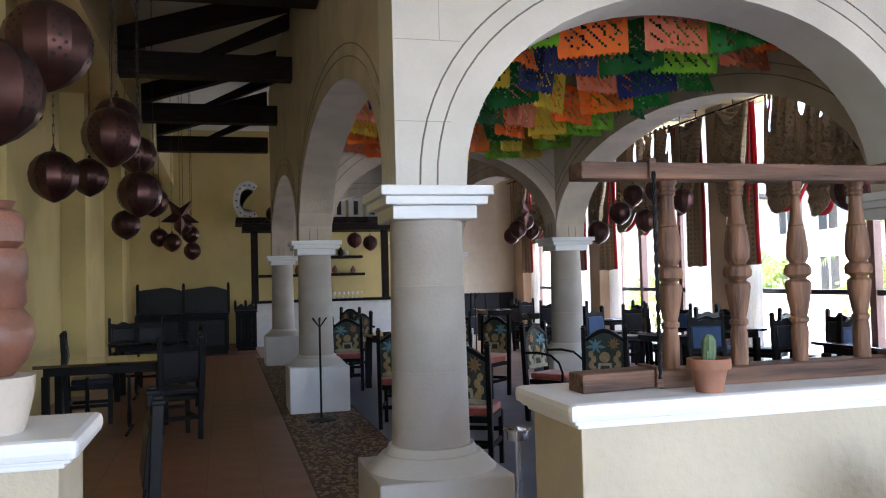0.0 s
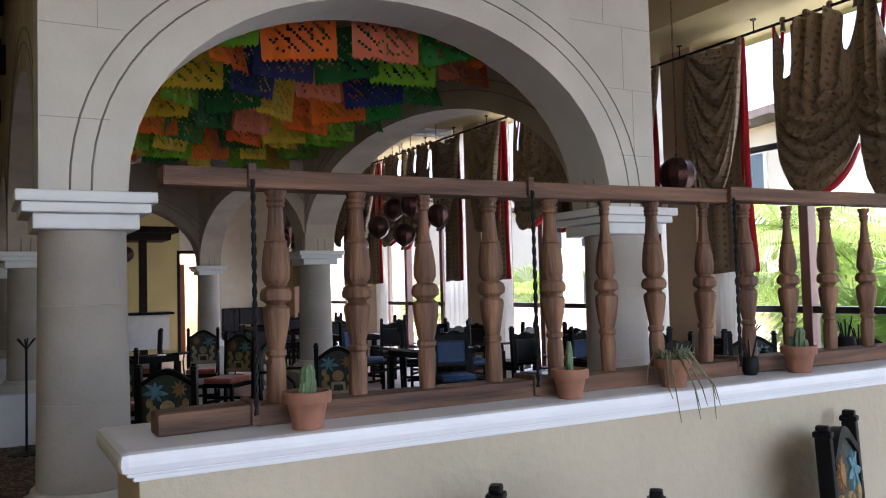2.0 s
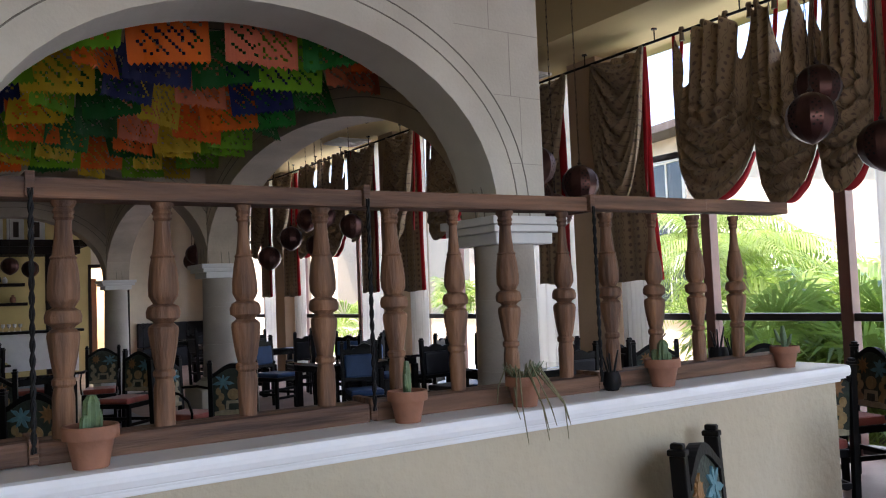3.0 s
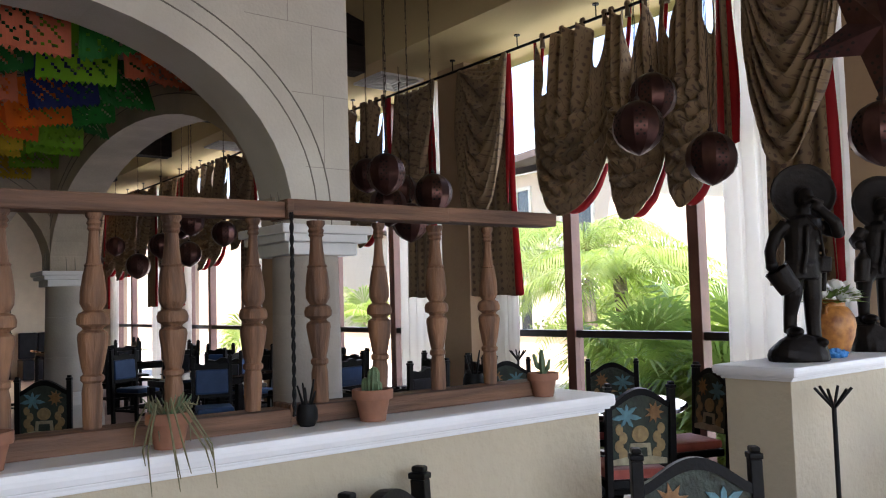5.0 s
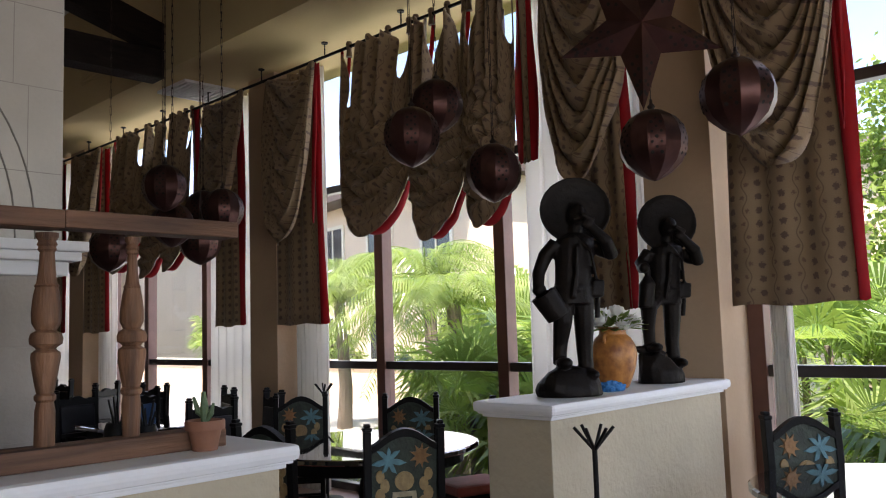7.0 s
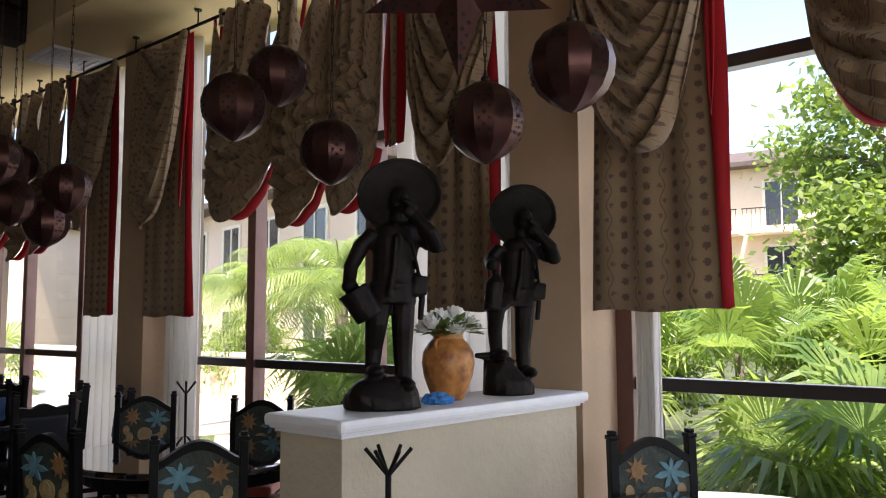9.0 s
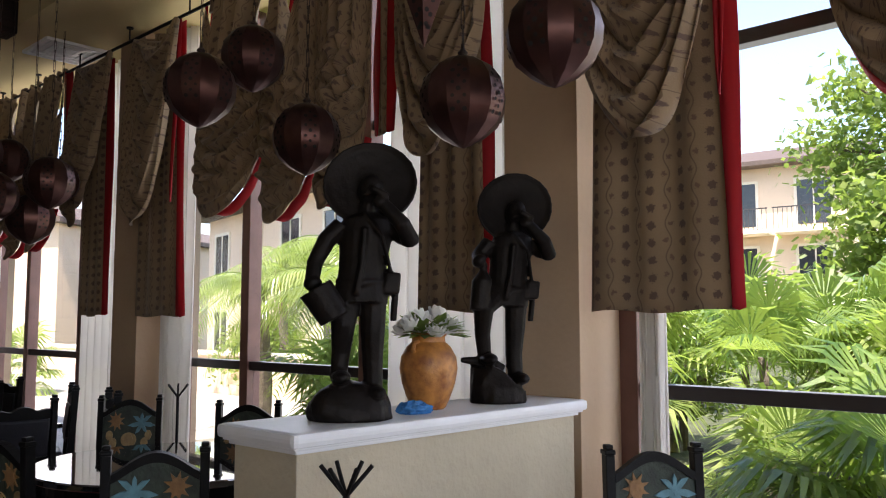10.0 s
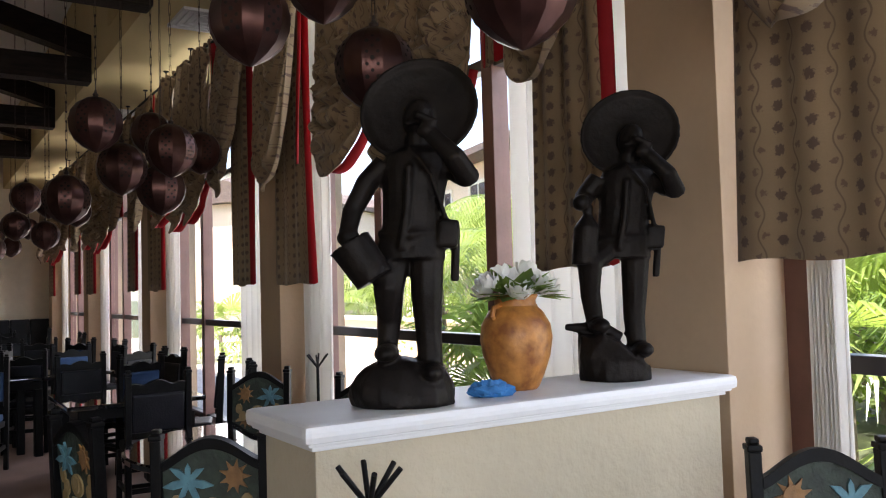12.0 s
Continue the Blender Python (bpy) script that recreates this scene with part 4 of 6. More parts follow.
def chain_mesh(length):
    bm = bmesh.new()
    n = max(3, int(length / 0.07))
    for k in range(n):
        z, s = length * (k + 0.5) / n, length / n * 0.6
        w = 0.006
        pts = [(w, -s), (w, s), (-w, s), (-w, -s), (w, -s)]
        tube(bm, [(a, 0, z + b) if k % 2 else (0, a, z + b) for a, b in pts], 0.0022, 4, False)
    return bm


ball_src = {}


def ball_lamp(x, y, z, r=0.18, turn=0.0):
    t = thing("ball_lamp", "dark copper punched-metal ball lamp hanging on a chain", "lamp", pose(x, y, z, 0, 0, turn), "hanging ball lamps")
    key = round(r, 3)
    if key not in ball_src:
        a = part("globe", ball_lamp_mesh(r), COPPER, t, smooth=True)
        a.data.set_sharp_from_angle(angle=radians(180))
        for e in a.data.edges:
            p, q = (a.data.vertices[v].co for v in e.vertices)
            e.use_edge_sharp = abs(p.z - q.z) > 0.004
        b = tagged(part("punched_holes", punched_dots(r), HOLE_SHADE, t), kind="stuff")
        bm = bmesh.new()
        lathe(bm, [(0.012, r), (0.02, r + 0.015), (0.008, r + 0.03), (0.006, r + 0.05)], 10)
        c = part("cap", bm, CHAIN, t)
        ball_src[key] = (a.data, b.data, c.data)
    else:
        for nm, d in zip(("globe", "punched_holes", "cap"), ball_src[key]):
            o = new(nm, d)
            o.parent = t
            if nm == "punched_holes":
                o["kind"] = "stuff"
    top = 4.06 if x > 5.74 else (4.2 if x < -2.45 else 5.28)
    ch = part("chain", chain_mesh(top - z - r - 0.045), CHAIN, t)
    ch.location = (0, 0, r + 0.045)
    return t


BALLS = (
    (4.958, -1.047, 2.568), (5.367, -0.851, 2.854), (5.392, -1.268, 2.379), (5.270, -2.367, 2.331), (5.224, -2.815, 2.460),
    (4.85, 1.60, 2.64), (5.07, 1.90, 2.40), (5.32, 1.55, 2.49), (5.35, 1.95, 2.27), (4.79, 2.43, 2.23), (5.52, 2.94, 2.86), (5.92, 2.90, 2.72),
    (4.92, 6.30, 2.66), (4.92, 7.45, 2.43), (4.67, 7.70, 2.15), (5.23, 7.2, 2.30), (5.35, 7.8, 2.75), (5.5, 6.6, 2.55), (5.0, 11.8, 2.62), (5.3, 12.3, 2.45), (4.6, 11.2, 2.42), (5.5, 11.6, 2.72), (4.9, 12.4, 2.35),
    (-1.71, -0.68, 2.48), (-1.78, -1.26, 2.16), (-2.20, 2.13, 2.30), (-2.26, 4.2, 2.55), (-1.76, 2.00, 2.67), (-1.69, 1.12, 2.42), (-1.80, 3.9, 2.72), (-1.68, 2.75, 2.24), (-1.85, 6.4, 2.52), (-2.19, 6.59, 2.26),
    (-2.14, 11.3, 2.35), (-1.92, 11.2, 2.25), (-1.70, 10.6, 2.52), (-1.62, 11.7, 2.42), (-1.6, 11.9, 2.12), (0.05, 14.4, 3.0), (1.9, 14.8, 2.42), (2.3, 15.0, 2.36))
for k, (x, y, z) in enumerate(BALLS):
    ball_lamp(x, y, z, 0.163 if x > 4.5 and y < 0 else (0.175 if y < 9 or x > 0 else 0.16), 37 * k)


def star_lamp(x, y, z, r, turn):
    t = thing("star_lamp", "dark punched-metal star lamp with long points on a chain", "lamp", pose(x, y, z, 0, 0, turn), "hanging star lamps")
    tips = [(math.sin(2 * math.pi * k / 5), -math.cos(2 * math.pi * k / 5)) for k in range(5)]
    notch = [(0.40 * math.sin(2 * math.pi * (k + 0.5) / 5), -0.40 * math.cos(2 * math.pi * (k + 0.5) / 5)) for k in range(5)]
    for k, (a, b) in enumerate(tips):
        bm = bmesh.new()
        tip = bm.verts.new((a * r, 0, b * r))
        sides = [bm.verts.new((notch[i][0] * r, 0, notch[i][1] * r)) for i in (k - 1, k)]
        mids = [bm.verts.new((0, d * 0.22 * r, 0)) for d in (-1, 1)]
        for m in mids:
            for q in sides:
                bm.faces.new((tip, q, m))
        bmesh.ops.recalc_face_normals(bm, faces=bm.faces)
        arm = part("point", bm, COPPER, t)
        # dark discs on each face stand for the shaded insides of holes
        bm = bmesh.new()
        for face in arm.data.polygons:
            for f in (0.30, 0.46, 0.62, 0.76):
                for g in (-0.16, 0.16):
                    near = [Vector(arm.data.vertices[i].co) for i in face.vertices]
                    end = max(near, key=lambda p: p.length)
                    rest = [p for p in near if p is not end]
                    p = end * f + (rest[0] * (0.5 + g) + rest[1] * (0.5 - g)) * (1 - f) + face.normal * 0.002
                    bmesh.ops.create_circle(bm, cap_ends=True, segments=6, radius=0.0085, matrix=Matrix.Translation(p) @ face.normal.to_track_quat("Z", "Y").to_matrix().to_4x4())
        tagged(part("punched_holes", bm, HOLE_SHADE, t), kind="stuff")
    top = 4.06 if x > 5.74 else (4.2 if x < -2.45 else 5.28)
    ch = part("chain", chain_mesh(top - z - 0.4 * r), CHAIN, t)
    ch.location = (0, 0, 0.4 * r)


star_lamp(4.872, -2.556, 2.745, 0.36, -52)
star_lamp(-1.72, 10.0, 2.62, 0.34, 20)
star_lamp(4.7, 11.0, 2.75, 0.34, 50)


# ---- curtain rod, swags, tails and sheers ----
ROD_X, ROD_Z = 6.27, 3.93


def cloth(name, grid, mat, parent, label="", thick=0.0):
    """A sheet from rows of points, with its own flat coordinates in metres for the print."""
    rows, cols = len(grid), len(grid[0])
    bm = bmesh.new()
    uv = bm.loops.layers.uv.new("flat")
    vs = [[bm.verts.new(p) for p in row] for row in grid]
    us = [[0.0] * cols for _ in range(rows)]
    ws = [[0.0] * cols for _ in range(rows)]
    for i in range(rows):
        for j in range(cols):
            us[i][j] = us[i][j - 1] + (Vector(grid[i][j]) - Vector(grid[i][j - 1])).length if j else 0.0
            ws[i][j] = ws[i - 1][j] + (Vector(grid[i][j]) - Vector(grid[i - 1][j])).length if i else 0.0
    for i in range(rows - 1):
        for j in range(cols - 1):
            f = bm.faces.new((vs[i][j], vs[i + 1][j], vs[i + 1][j + 1], vs[i][j + 1]))
            f.smooth = True
            for lp, (a, b) in zip(f.loops, ((i, j), (i + 1, j), (i + 1, j + 1), (i, j + 1))):
                lp[uv].uv = (us[a][b], ws[a][b])
    ob = part(name, bm, mat, parent, label, smooth=True)
    sol = ob.modifiers.new("thickness", "SOLIDIFY")
    sol.thickness = 0.004
    return ob


def swag(parent, y0, y1, drop, folds=7, out=0.16, skew=0.5, z0=ROD_Z, x0=ROD_X, seed=0, neck=0.05):
    """Cloth gathered at two places on the rod, hanging in curved folds between them."""
    rn = random.Random(seed)
    grid = []
    rows, cols = 52, 40
    ph = rn.uniform(0, 6)
    for i in range(rows):
        f = i / (rows - 1)
        row = []
        for j in range(cols):
            u = j / (cols - 1)
            uu = u ** (math.log(0.5) / math.log(skew))
            sag = math.sin(math.pi * uu) ** (0.95 - 0.50 * f)
            depth = drop * (neck + (1 - neck) * f) * sag
            fold = math.sin(2 * math.pi * folds * f ** 1.2 * (1 + 0.10 * math.sin(4 * u + ph)) + 1.6 * math.sin(2.6 * u + ph))
            fine = math.sin(2 * math.pi * (folds * 2.3) * f + 5 * u + ph)
            side = math.sin(2 * math.pi * 3.5 * u + ph) * (1 - sag) * 0.018
            x = x0 - out * f ** 0.7 * sag - (0.046 * fold + 0.015 * fine) * (0.30 + 0.70 * sag) + side
            y = y0 + (y1 - y0) * u + 0.03 * (1 - f) * math.cos(math.pi * u)
            row.append((x, y, z0 - depth + 0.012 * fold * sag))
        grid.append(row)
    return cloth("swag", grid, DRAPE, parent)


def tail(parent, y0, y1, bottom, top=ROD_Z, x0=ROD_X + 0.06, lining=1, flare=0.0, seed=0, waves=3.0):
    """A flat hanging panel with soft vertical folds, and its red lining turned out along one edge."""
    rn = random.Random(seed + 50)
    ph = rn.uniform(0, 6)
    grid, edge = [], []
    rows, cols = 22, 30
    for i in range(rows):
        f = i / (rows - 1)
        row = []
        for j in range(cols):
            u = j / (cols - 1)
            w = (y1 - y0) * (0.82 + 0.18 * f)
            c = (y0 + y1) / 2 + flare * f
            amp = 0.012 + 0.022 * (1 - f)
            row.append((x0 + amp * math.sin(2 * math.pi * waves * u + ph + 0.5 * f), c - w / 2 + w * u, top + (bottom - top) * f + 0.008 * math.sin(9 * u + ph) * f))
        grid.append(row)
    ob = cloth("tail", grid, DRAPE, parent)
    for side in (lining if isinstance(lining, tuple) else (lining,)):
        if side:
            red = []
            for i, row in enumerate(grid):
                f = i / (rows - 1)
                p = row[0] if side < 0 else row[-1]
                wd = (0.035 + 0.035 * math.sin(3 * f + ph) ** 2) * side
                red.append([(p[0] - 0.012, p[1] - 0.3 * wd, p[2] + 0.01), (p[0] + 0.006, p[1] + 0.35 * wd, p[2]), (p[0] + 0.02, p[1] + wd, p[2] + 0.012)])
            cloth("red_lining", red, RED_LINING, parent, "red lining showing at the edge")
    return ob


def ribbon(parent, y, drop, lean=0.0, x0=ROD_X, wide=0.06):
    """Red lining that shows where the cloth falls away from a tab, tapering to a point."""
    grid = []
    for i in range(14):
        f = i / 13
        w = wide * (0.30 + 0.9 * f) * (1 - f) ** 0.6 * 1.5 + 0.002
        grid.append([(x0 + 0.02 - 0.04 * f + 0.008 * math.sin(7 * u + 5 * f), y + lean * f ** 0.8 + w * (u - 0.5), ROD_Z + 0.02 - drop * f) for u in (0, 0.2, 0.4, 0.6, 0.8, 1)])
    return cloth("red_lining", grid, RED_LINING, parent, "red lining showing at the edge")


def tab(parent, y, x0=ROD_X):
    bm = bmesh.new()
    lathe(bm, [(0.028, -0.09), (0.021, -0.03), (0.024, 0.0), (0.030, 0.02), (0.022, 0.045), (0.0, 0.05)], 10, pose(x0, y, ROD_Z))
    return part("tab", bm, DRAPE, parent)


rod = thing("curtain_rod", "long dark metal curtain rod under the ceiling", "curtain rod")
bm = bmesh.new()
tube(bm, [(ROD_X, -8.3, ROD_Z), (ROD_X, 16.5, ROD_Z)], 0.014, 10)
part("pole", bm, IRON, rod)
for k in range(24):
    bm = bmesh.new()
    y = -7.6 + k * 1.0
    tube(bm, [(ROD_X, y, ROD_Z), (ROD_X, y, 4.06)], 0.007, 6)
    lathe(bm, [(0.03, 4.048), (0.03, 4.06)], 10, pose(ROD_X, y, 0))
    part("bracket", bm, IRON, rod)


def lobe(parent, y0, y1, drop, gap, seed, x0=ROD_X):
    """Cloth held by tabs along the rod, upright pleats above, falling into deep curved folds below; gap: where a tab lets it slip open."""
    rn = random.Random(seed)
    ph = rn.uniform(0, 6)
    rows, cols = 54, 56
    grid = []
    for i in range(rows):
        f = i / (rows - 1)
        row = []
        for j in range(cols):
            u = j / (cols - 1)
            arc = math.sin(math.pi * u)
            slip = 0.56 * math.exp(-((u - gap) / 0.10) ** 2) + 0.42 * math.exp(-((u - 0.12) / 0.07) ** 2) + 0.05 * math.sin(math.pi * 6 * u) ** 2
            low = drop * (0.66 + 0.34 * arc ** 0.55)
            depth = slip * (1 - f) + low * f
            pleat = math.sin(2 * math.pi * (5.5 * u + 0.25 * math.sin(3 * f + ph)) + ph)
            bow = depth + 1.25 * (u - 0.5) ** 2 * (y1 - y0) + 0.03 * math.sin(6 * u + ph)
            fold = math.sin(2 * math.pi * bow / 0.145 + ph) + 0.4 * math.sin(2 * math.pi * bow / 0.083 + 2 * u)
            mixed = min(1.0, max(0.0, (f - 0.25) / 0.45))
            edge = min(1.0, 7 * u * (1 - u)) * min(1.0, 5 * (1 - f) + 0.15)
            x = x0 - (0.05 + 0.16 * f ** 0.8) * (0.3 + 0.7 * arc) - (0.050 * pleat * (1 - 0.70 * mixed) + 0.052 * fold * mixed) * edge
            y = y0 + (y1 - y0) * (0.5 + (u - 0.5) * (0.96 + 0.10 * f * (1 - f) * 2)) + 0.012 * math.cos(2 * math.pi * 5.5 * u + ph) * (1 - f)
            row.append((x, y, ROD_Z - depth))
        grid.append(row)
    cloth("swag", grid, DRAPE, parent)
    for part_of in (range(2, 24), range(34, cols - 2)):
        red = []
        for t in (0.0, 0.5, 1.0):
            red.append([(grid[-1][j][0] + 0.014 + 0.05 * t, grid[-1][j][1], grid[-1][j][2] + 0.010 - 0.050 * t * math.sin(math.pi * (k + 0.5) / len(part_of))) for k, j in enumerate(part_of)])
        cloth("red_lining", red, RED_LINING, parent, "red lining showing at the edge")


def drapery(yp, k):
    """The set over one window: swag and tail beside either pillar, three deep lobes between."""
    d = thing("drapery", "taupe printed swag drapery with red lining over a window", "curtain", group="window draperies")
    s = 11 * k
    tail(d, yp + 0.32, yp + 0.82, 1.57, x0=6.36, lining=-1, seed=s)
    swag(d, yp + 0.10, yp + 0.86, 1.56, 7, 0.17, 0.56, seed=s + 1)
    tail(d, yp + 1.03, yp + 1.10, 2.62, x0=6.30, lining=(-1, 1), seed=s + 2, waves=1.0)
    for j, (a, b, dr, gap) in enumerate(((1.08, 1.58, 1.76, 0.80), (1.54, 2.16, 1.80, 0.5), (2.12, 3.02, 1.70, 0.84))):
        lobe(d, yp + a, yp + b, dr, gap, s + 3 + j)
        ribbon(d, yp + a + (b - a) * gap - 0.05, 0.52, -0.03, wide=0.05)
        ribbon(d, yp + a + (b - a) * gap + 0.06, 0.62, 0.05, wide=0.06)
        for q in range(4):
            tab(d, yp + a + (b - a) * (0.06 + 0.28 * q))
    ribbon(d, yp + 3.05, 0.80, -0.02, wide=0.07)
    tail(d, yp + 3.46, yp + 4.16, 1.56, x0=6.36, lining=-1, seed=s + 7)
    swag(d, yp + 3.42, yp + 4.20, 1.66, 7, 0.17, 0.42, seed=s + 8)
    ribbon(d, yp + 3.44, 1.5, 0.01, wide=0.07)
    return d


for k, yp in enumerate(PILLARS[:-1]):
    drapery(yp, k)


def sheer(y0, y1, pinch=0.0):
    c = thing("sheer_curtain", "white sheer curtain hanging in soft folds", "curtain", group="sheer curtains")
    grid = []
    n = 48
    for i in range(14):
        f = i / 13
        k = 1 - pinch * math.sin(math.pi * min(1, f * 1.0)) ** 2
        mid = (y0 + y1) / 2
        grid.append([(6.64 + 0.035 * math.sin(2 * math.pi * 7 * u + 0.6 * math.sin(4 * f)), mid + (y0 + (y1 - y0) * u - mid) * k, 4.055 - 4.04 * f) for u in (j / (n - 1) for j in range(n))])
    cloth("sheer", grid, SHEER, c)
    return c


for k, yp in enumerate(PILLARS):
    if k < len(PILLARS) - 1 and k != 0:
        sheer(yp + 0.27, yp + 1.36)
    if k > 0:
        if k == 1:
            sheer(yp - 0.56, yp - 0.43, 0.15)
        else:
            sheer(yp - 0.70, yp - 0.26)


# ---- two dark statues, urn and cloth on the pier ----
def statue(x, y, z, turn, kind, label):
    bm = bmesh.new()
    T = lambda pts, r: tube(bm, pts, r, 10)
    B = lambda c, r: ball(bm, c, r, 14, 10)
    # rock base
    if kind == 0:
        vs = ball(bm, (0, 0, 0.03), (0.155, 0.13, 0.115), 18, 12)
        foot = [(-0.055, -0.01, 0.16), (0.07, 0.0, 0.10)]
    else:
        vs = lathe(bm, [(0.12, 0), (0.125, 0.08), (0.13, 0.17), (0.0, 0.19)], 16)
        for v in vs:
            v.co.y *= 0.85
            if v.co.z > 0.1:
                v.co.z -= 0.10 * max(0, v.co.x + 0.04) / 0.12
        T([(-0.17, 0.0, 0.195), (-0.05, 0.0, 0.185), (0.02, 0, 0.15)], [0.012, 0.03, 0.02])
        foot = [(-0.075, -0.02, 0.20), (0.075, 0.0, 0.11)]
    for v in vs:
        n = noise.noise(v.co * 9) * 0.022 + noise.noise(v.co * 24) * 0.008
        v.co += v.co.normalized() * n
        v.co.z = max(v.co.z, 0.0)
    hip = 0.47
    # legs and shoes
    if kind == 0:
        T([(-0.04, 0, hip + 0.02), (-0.052, -0.03, 0.35), (-0.048, 0.005, 0.25), (-0.05, 0, 0.15)], [0.05, 0.044, 0.034, 0.03])
        T([(0.045, 0, hip + 0.02), (0.055, -0.012, 0.33), (0.065, 0.0, 0.22), (0.075, 0.0, 0.10)], [0.052, 0.045, 0.038, 0.034])
    else:
        T([(-0.035, 0, hip + 0.02), (-0.115, -0.075, 0.42), (-0.10, -0.05, 0.31), (-0.075, -0.02, 0.22)], [0.05, 0.046, 0.034, 0.03])
        T([(0.045, 0, hip + 0.02), (0.055, 0.0, 0.33), (0.062, 0.005, 0.22), (0.075, 0.0, 0.11)], [0.052, 0.044, 0.037, 0.033])
    for fx, fy, fz in foot:
        ball(bm, (fx + 0.01, fy - 0.04, fz), (0.036, 0.075, 0.028), 12, 8)
    # coat: body with a flared hem, collar, buttons' band
    lathe(bm, [(0.102, hip - 0.03), (0.098, hip + 0.0), (0.085, hip + 0.08), (0.088, hip + 0.16), (0.098, hip + 0.24), (0.085, hip + 0.29), (0.04, hip + 0.315)], 18, Matrix.Diagonal((1, 0.72, 1, 1)))
    T([(-0.02, -0.07, hip + 0.0), (-0.01, -0.075, hip + 0.12), (-0.012, -0.075, hip + 0.25)], 0.011)
    T([(-0.09, -0.02, hip + 0.05), (0, -0.07, hip + 0.04), (0.09, -0.02, hip + 0.05)], 0.013)
    # head, face, hat
    T([(0, 0, hip + 0.30), (0, -0.005, hip + 0.35)], 0.032)
    B((0, -0.012, hip + 0.405), (0.043, 0.05, 0.058))
    B((0.0, -0.062, hip + 0.40), (0.012, 0.016, 0.014))
    T([(-0.03, -0.055, hip + 0.378), (0, -0.064, hip + 0.384), (0.03, -0.055, hip + 0.378)], 0.009)
    hat = Matrix.Translation((0, 0.025, hip + 0.43)) @ pose(0, 0, 0, 80, 0, 0)
    lathe(bm, [(0.0, -0.016), (0.09, -0.016), (0.150, -0.006), (0.166, 0.008), (0.172, 0.022), (0.164, 0.026), (0.145, 0.014), (0.08, 0.006), (0.0, 0.006)], 48, hat)
    lathe(bm, [(0.078, -0.07), (0.082, -0.01), (0.062, 0.03), (0.0, 0.055)], 20, hat @ Matrix.Translation((0, 0, -0.03)))
    # arms: one hangs with a pail or bottle, the other bends up to the mouth
    T([(-0.085, 0, hip + 0.265), (-0.135, 0.0, hip + 0.21), (-0.170, -0.02, hip + 0.12), (-0.175, -0.05, hip + 0.05)] if kind == 0 else [(-0.095, 0, hip + 0.265), (-0.14, 0.0, hip + 0.20), (-0.15, -0.05, hip + 0.17), (-0.16, -0.09, hip + 0.17)], [0.04, 0.036, 0.03, 0.026])
    if kind == 0:
        B((-0.172, -0.055, hip + 0.04), (0.032, 0.03, 0.03))
        lathe(bm, [(0.055, 0.0), (0.06, 0.13), (0.064, 0.135), (0.05, 0.135), (0.048, 0.02)], 18, Matrix.Translation((-0.085, -0.085, hip - 0.09)) @ pose(0, 0, 0, 0, -35, 0))
    else:
        B((-0.16, -0.095, hip + 0.17), (0.03, 0.03, 0.03))
        lathe(bm, [(0.04, 0.0), (0.043, 0.13), (0.038, 0.14), (0.016, 0.175), (0.016, 0.21), (0.0, 0.21)], 16, Matrix.Translation((-0.135, -0.085, hip - 0.05)))
    T([(0.095, 0, hip + 0.265), (0.135, -0.02, hip + 0.225), (0.155, -0.06, hip + 0.205), (0.115, -0.10, hip + 0.265), (0.05, -0.085, hip + 0.335)], [0.04, 0.037, 0.034, 0.03, 0.024])
    B((0.035, -0.08, hip + 0.35), (0.03, 0.026, 0.026))
    T([(0.06, -0.09, hip + 0.37), (0.0, -0.085, hip + 0.40)], 0.012)
    # pouch at the hip
    box(bm, 0.075, 0.135, -0.05, 0.03, hip + 0.0, hip + 0.085, 0.012)
    T([(0.10, -0.03, hip + 0.08), (0.05, -0.085, hip + 0.22), (-0.02, -0.05, hip + 0.31)], 0.008)
    T([(0.13, 0.03, hip - 0.10), (0.125, 0.02, hip + 0.06)], 0.013)
    for v in bm.verts:
        v.co.x = v.co.x * 1.08 + (0.085, 0.115)[kind] * max(0.0, v.co.z - 0.15)
    ob = link("statue", bm, BRONZE, m=pose(x, y, z, 0, 0, turn))
    r = ob.modifiers.new("fused", "REMESH")
    r.mode, r.voxel_size, r.use_smooth_shade = "VOXEL", 0.0065, True
    return tagged(ob, label, "statue", "statues on the pier")


statue(5.105, -1.95, LEDGE, -36, 0, "dark carved statue with a wide round hat and pail")
statue(6.0, -1.93, LEDGE, -34, 1, "dark carved statue with a wide round hat and bottle")

urn = thing("flower_urn", "ochre glazed clay urn with white roses", "vase", pose(5.58, -1.89, LEDGE))
bm = bmesh.new()
lathe(bm, [(0.065, 0), (0.074, 0.008), (0.093, 0.05), (0.114, 0.11), (0.124, 0.17), (0.118, 0.22), (0.094, 0.262), (0.072, 0.282), (0.070, 0.30), (0.078, 0.315), (0.076, 0.32), (0.063, 0.315), (0.057, 0.29), (0.000, 0.28)], 36)
part("body", bm, URN, urn, smooth=True)
for k in (0.2, 3.3):
    bm = bmesh.new()
    tube(bm, [(0.075 * math.cos(k), 0.075 * math.sin(k), 0.285), (0.105 * math.cos(k), 0.105 * math.sin(k), 0.278), (0.112 * math.cos(k), 0.112 * math.sin(k), 0.25), (0.098 * math.cos(k), 0.098 * math.sin(k), 0.238)], 0.010, 8)
    part("handle", bm, URN, urn, smooth=True)
rn = random.Random(9)
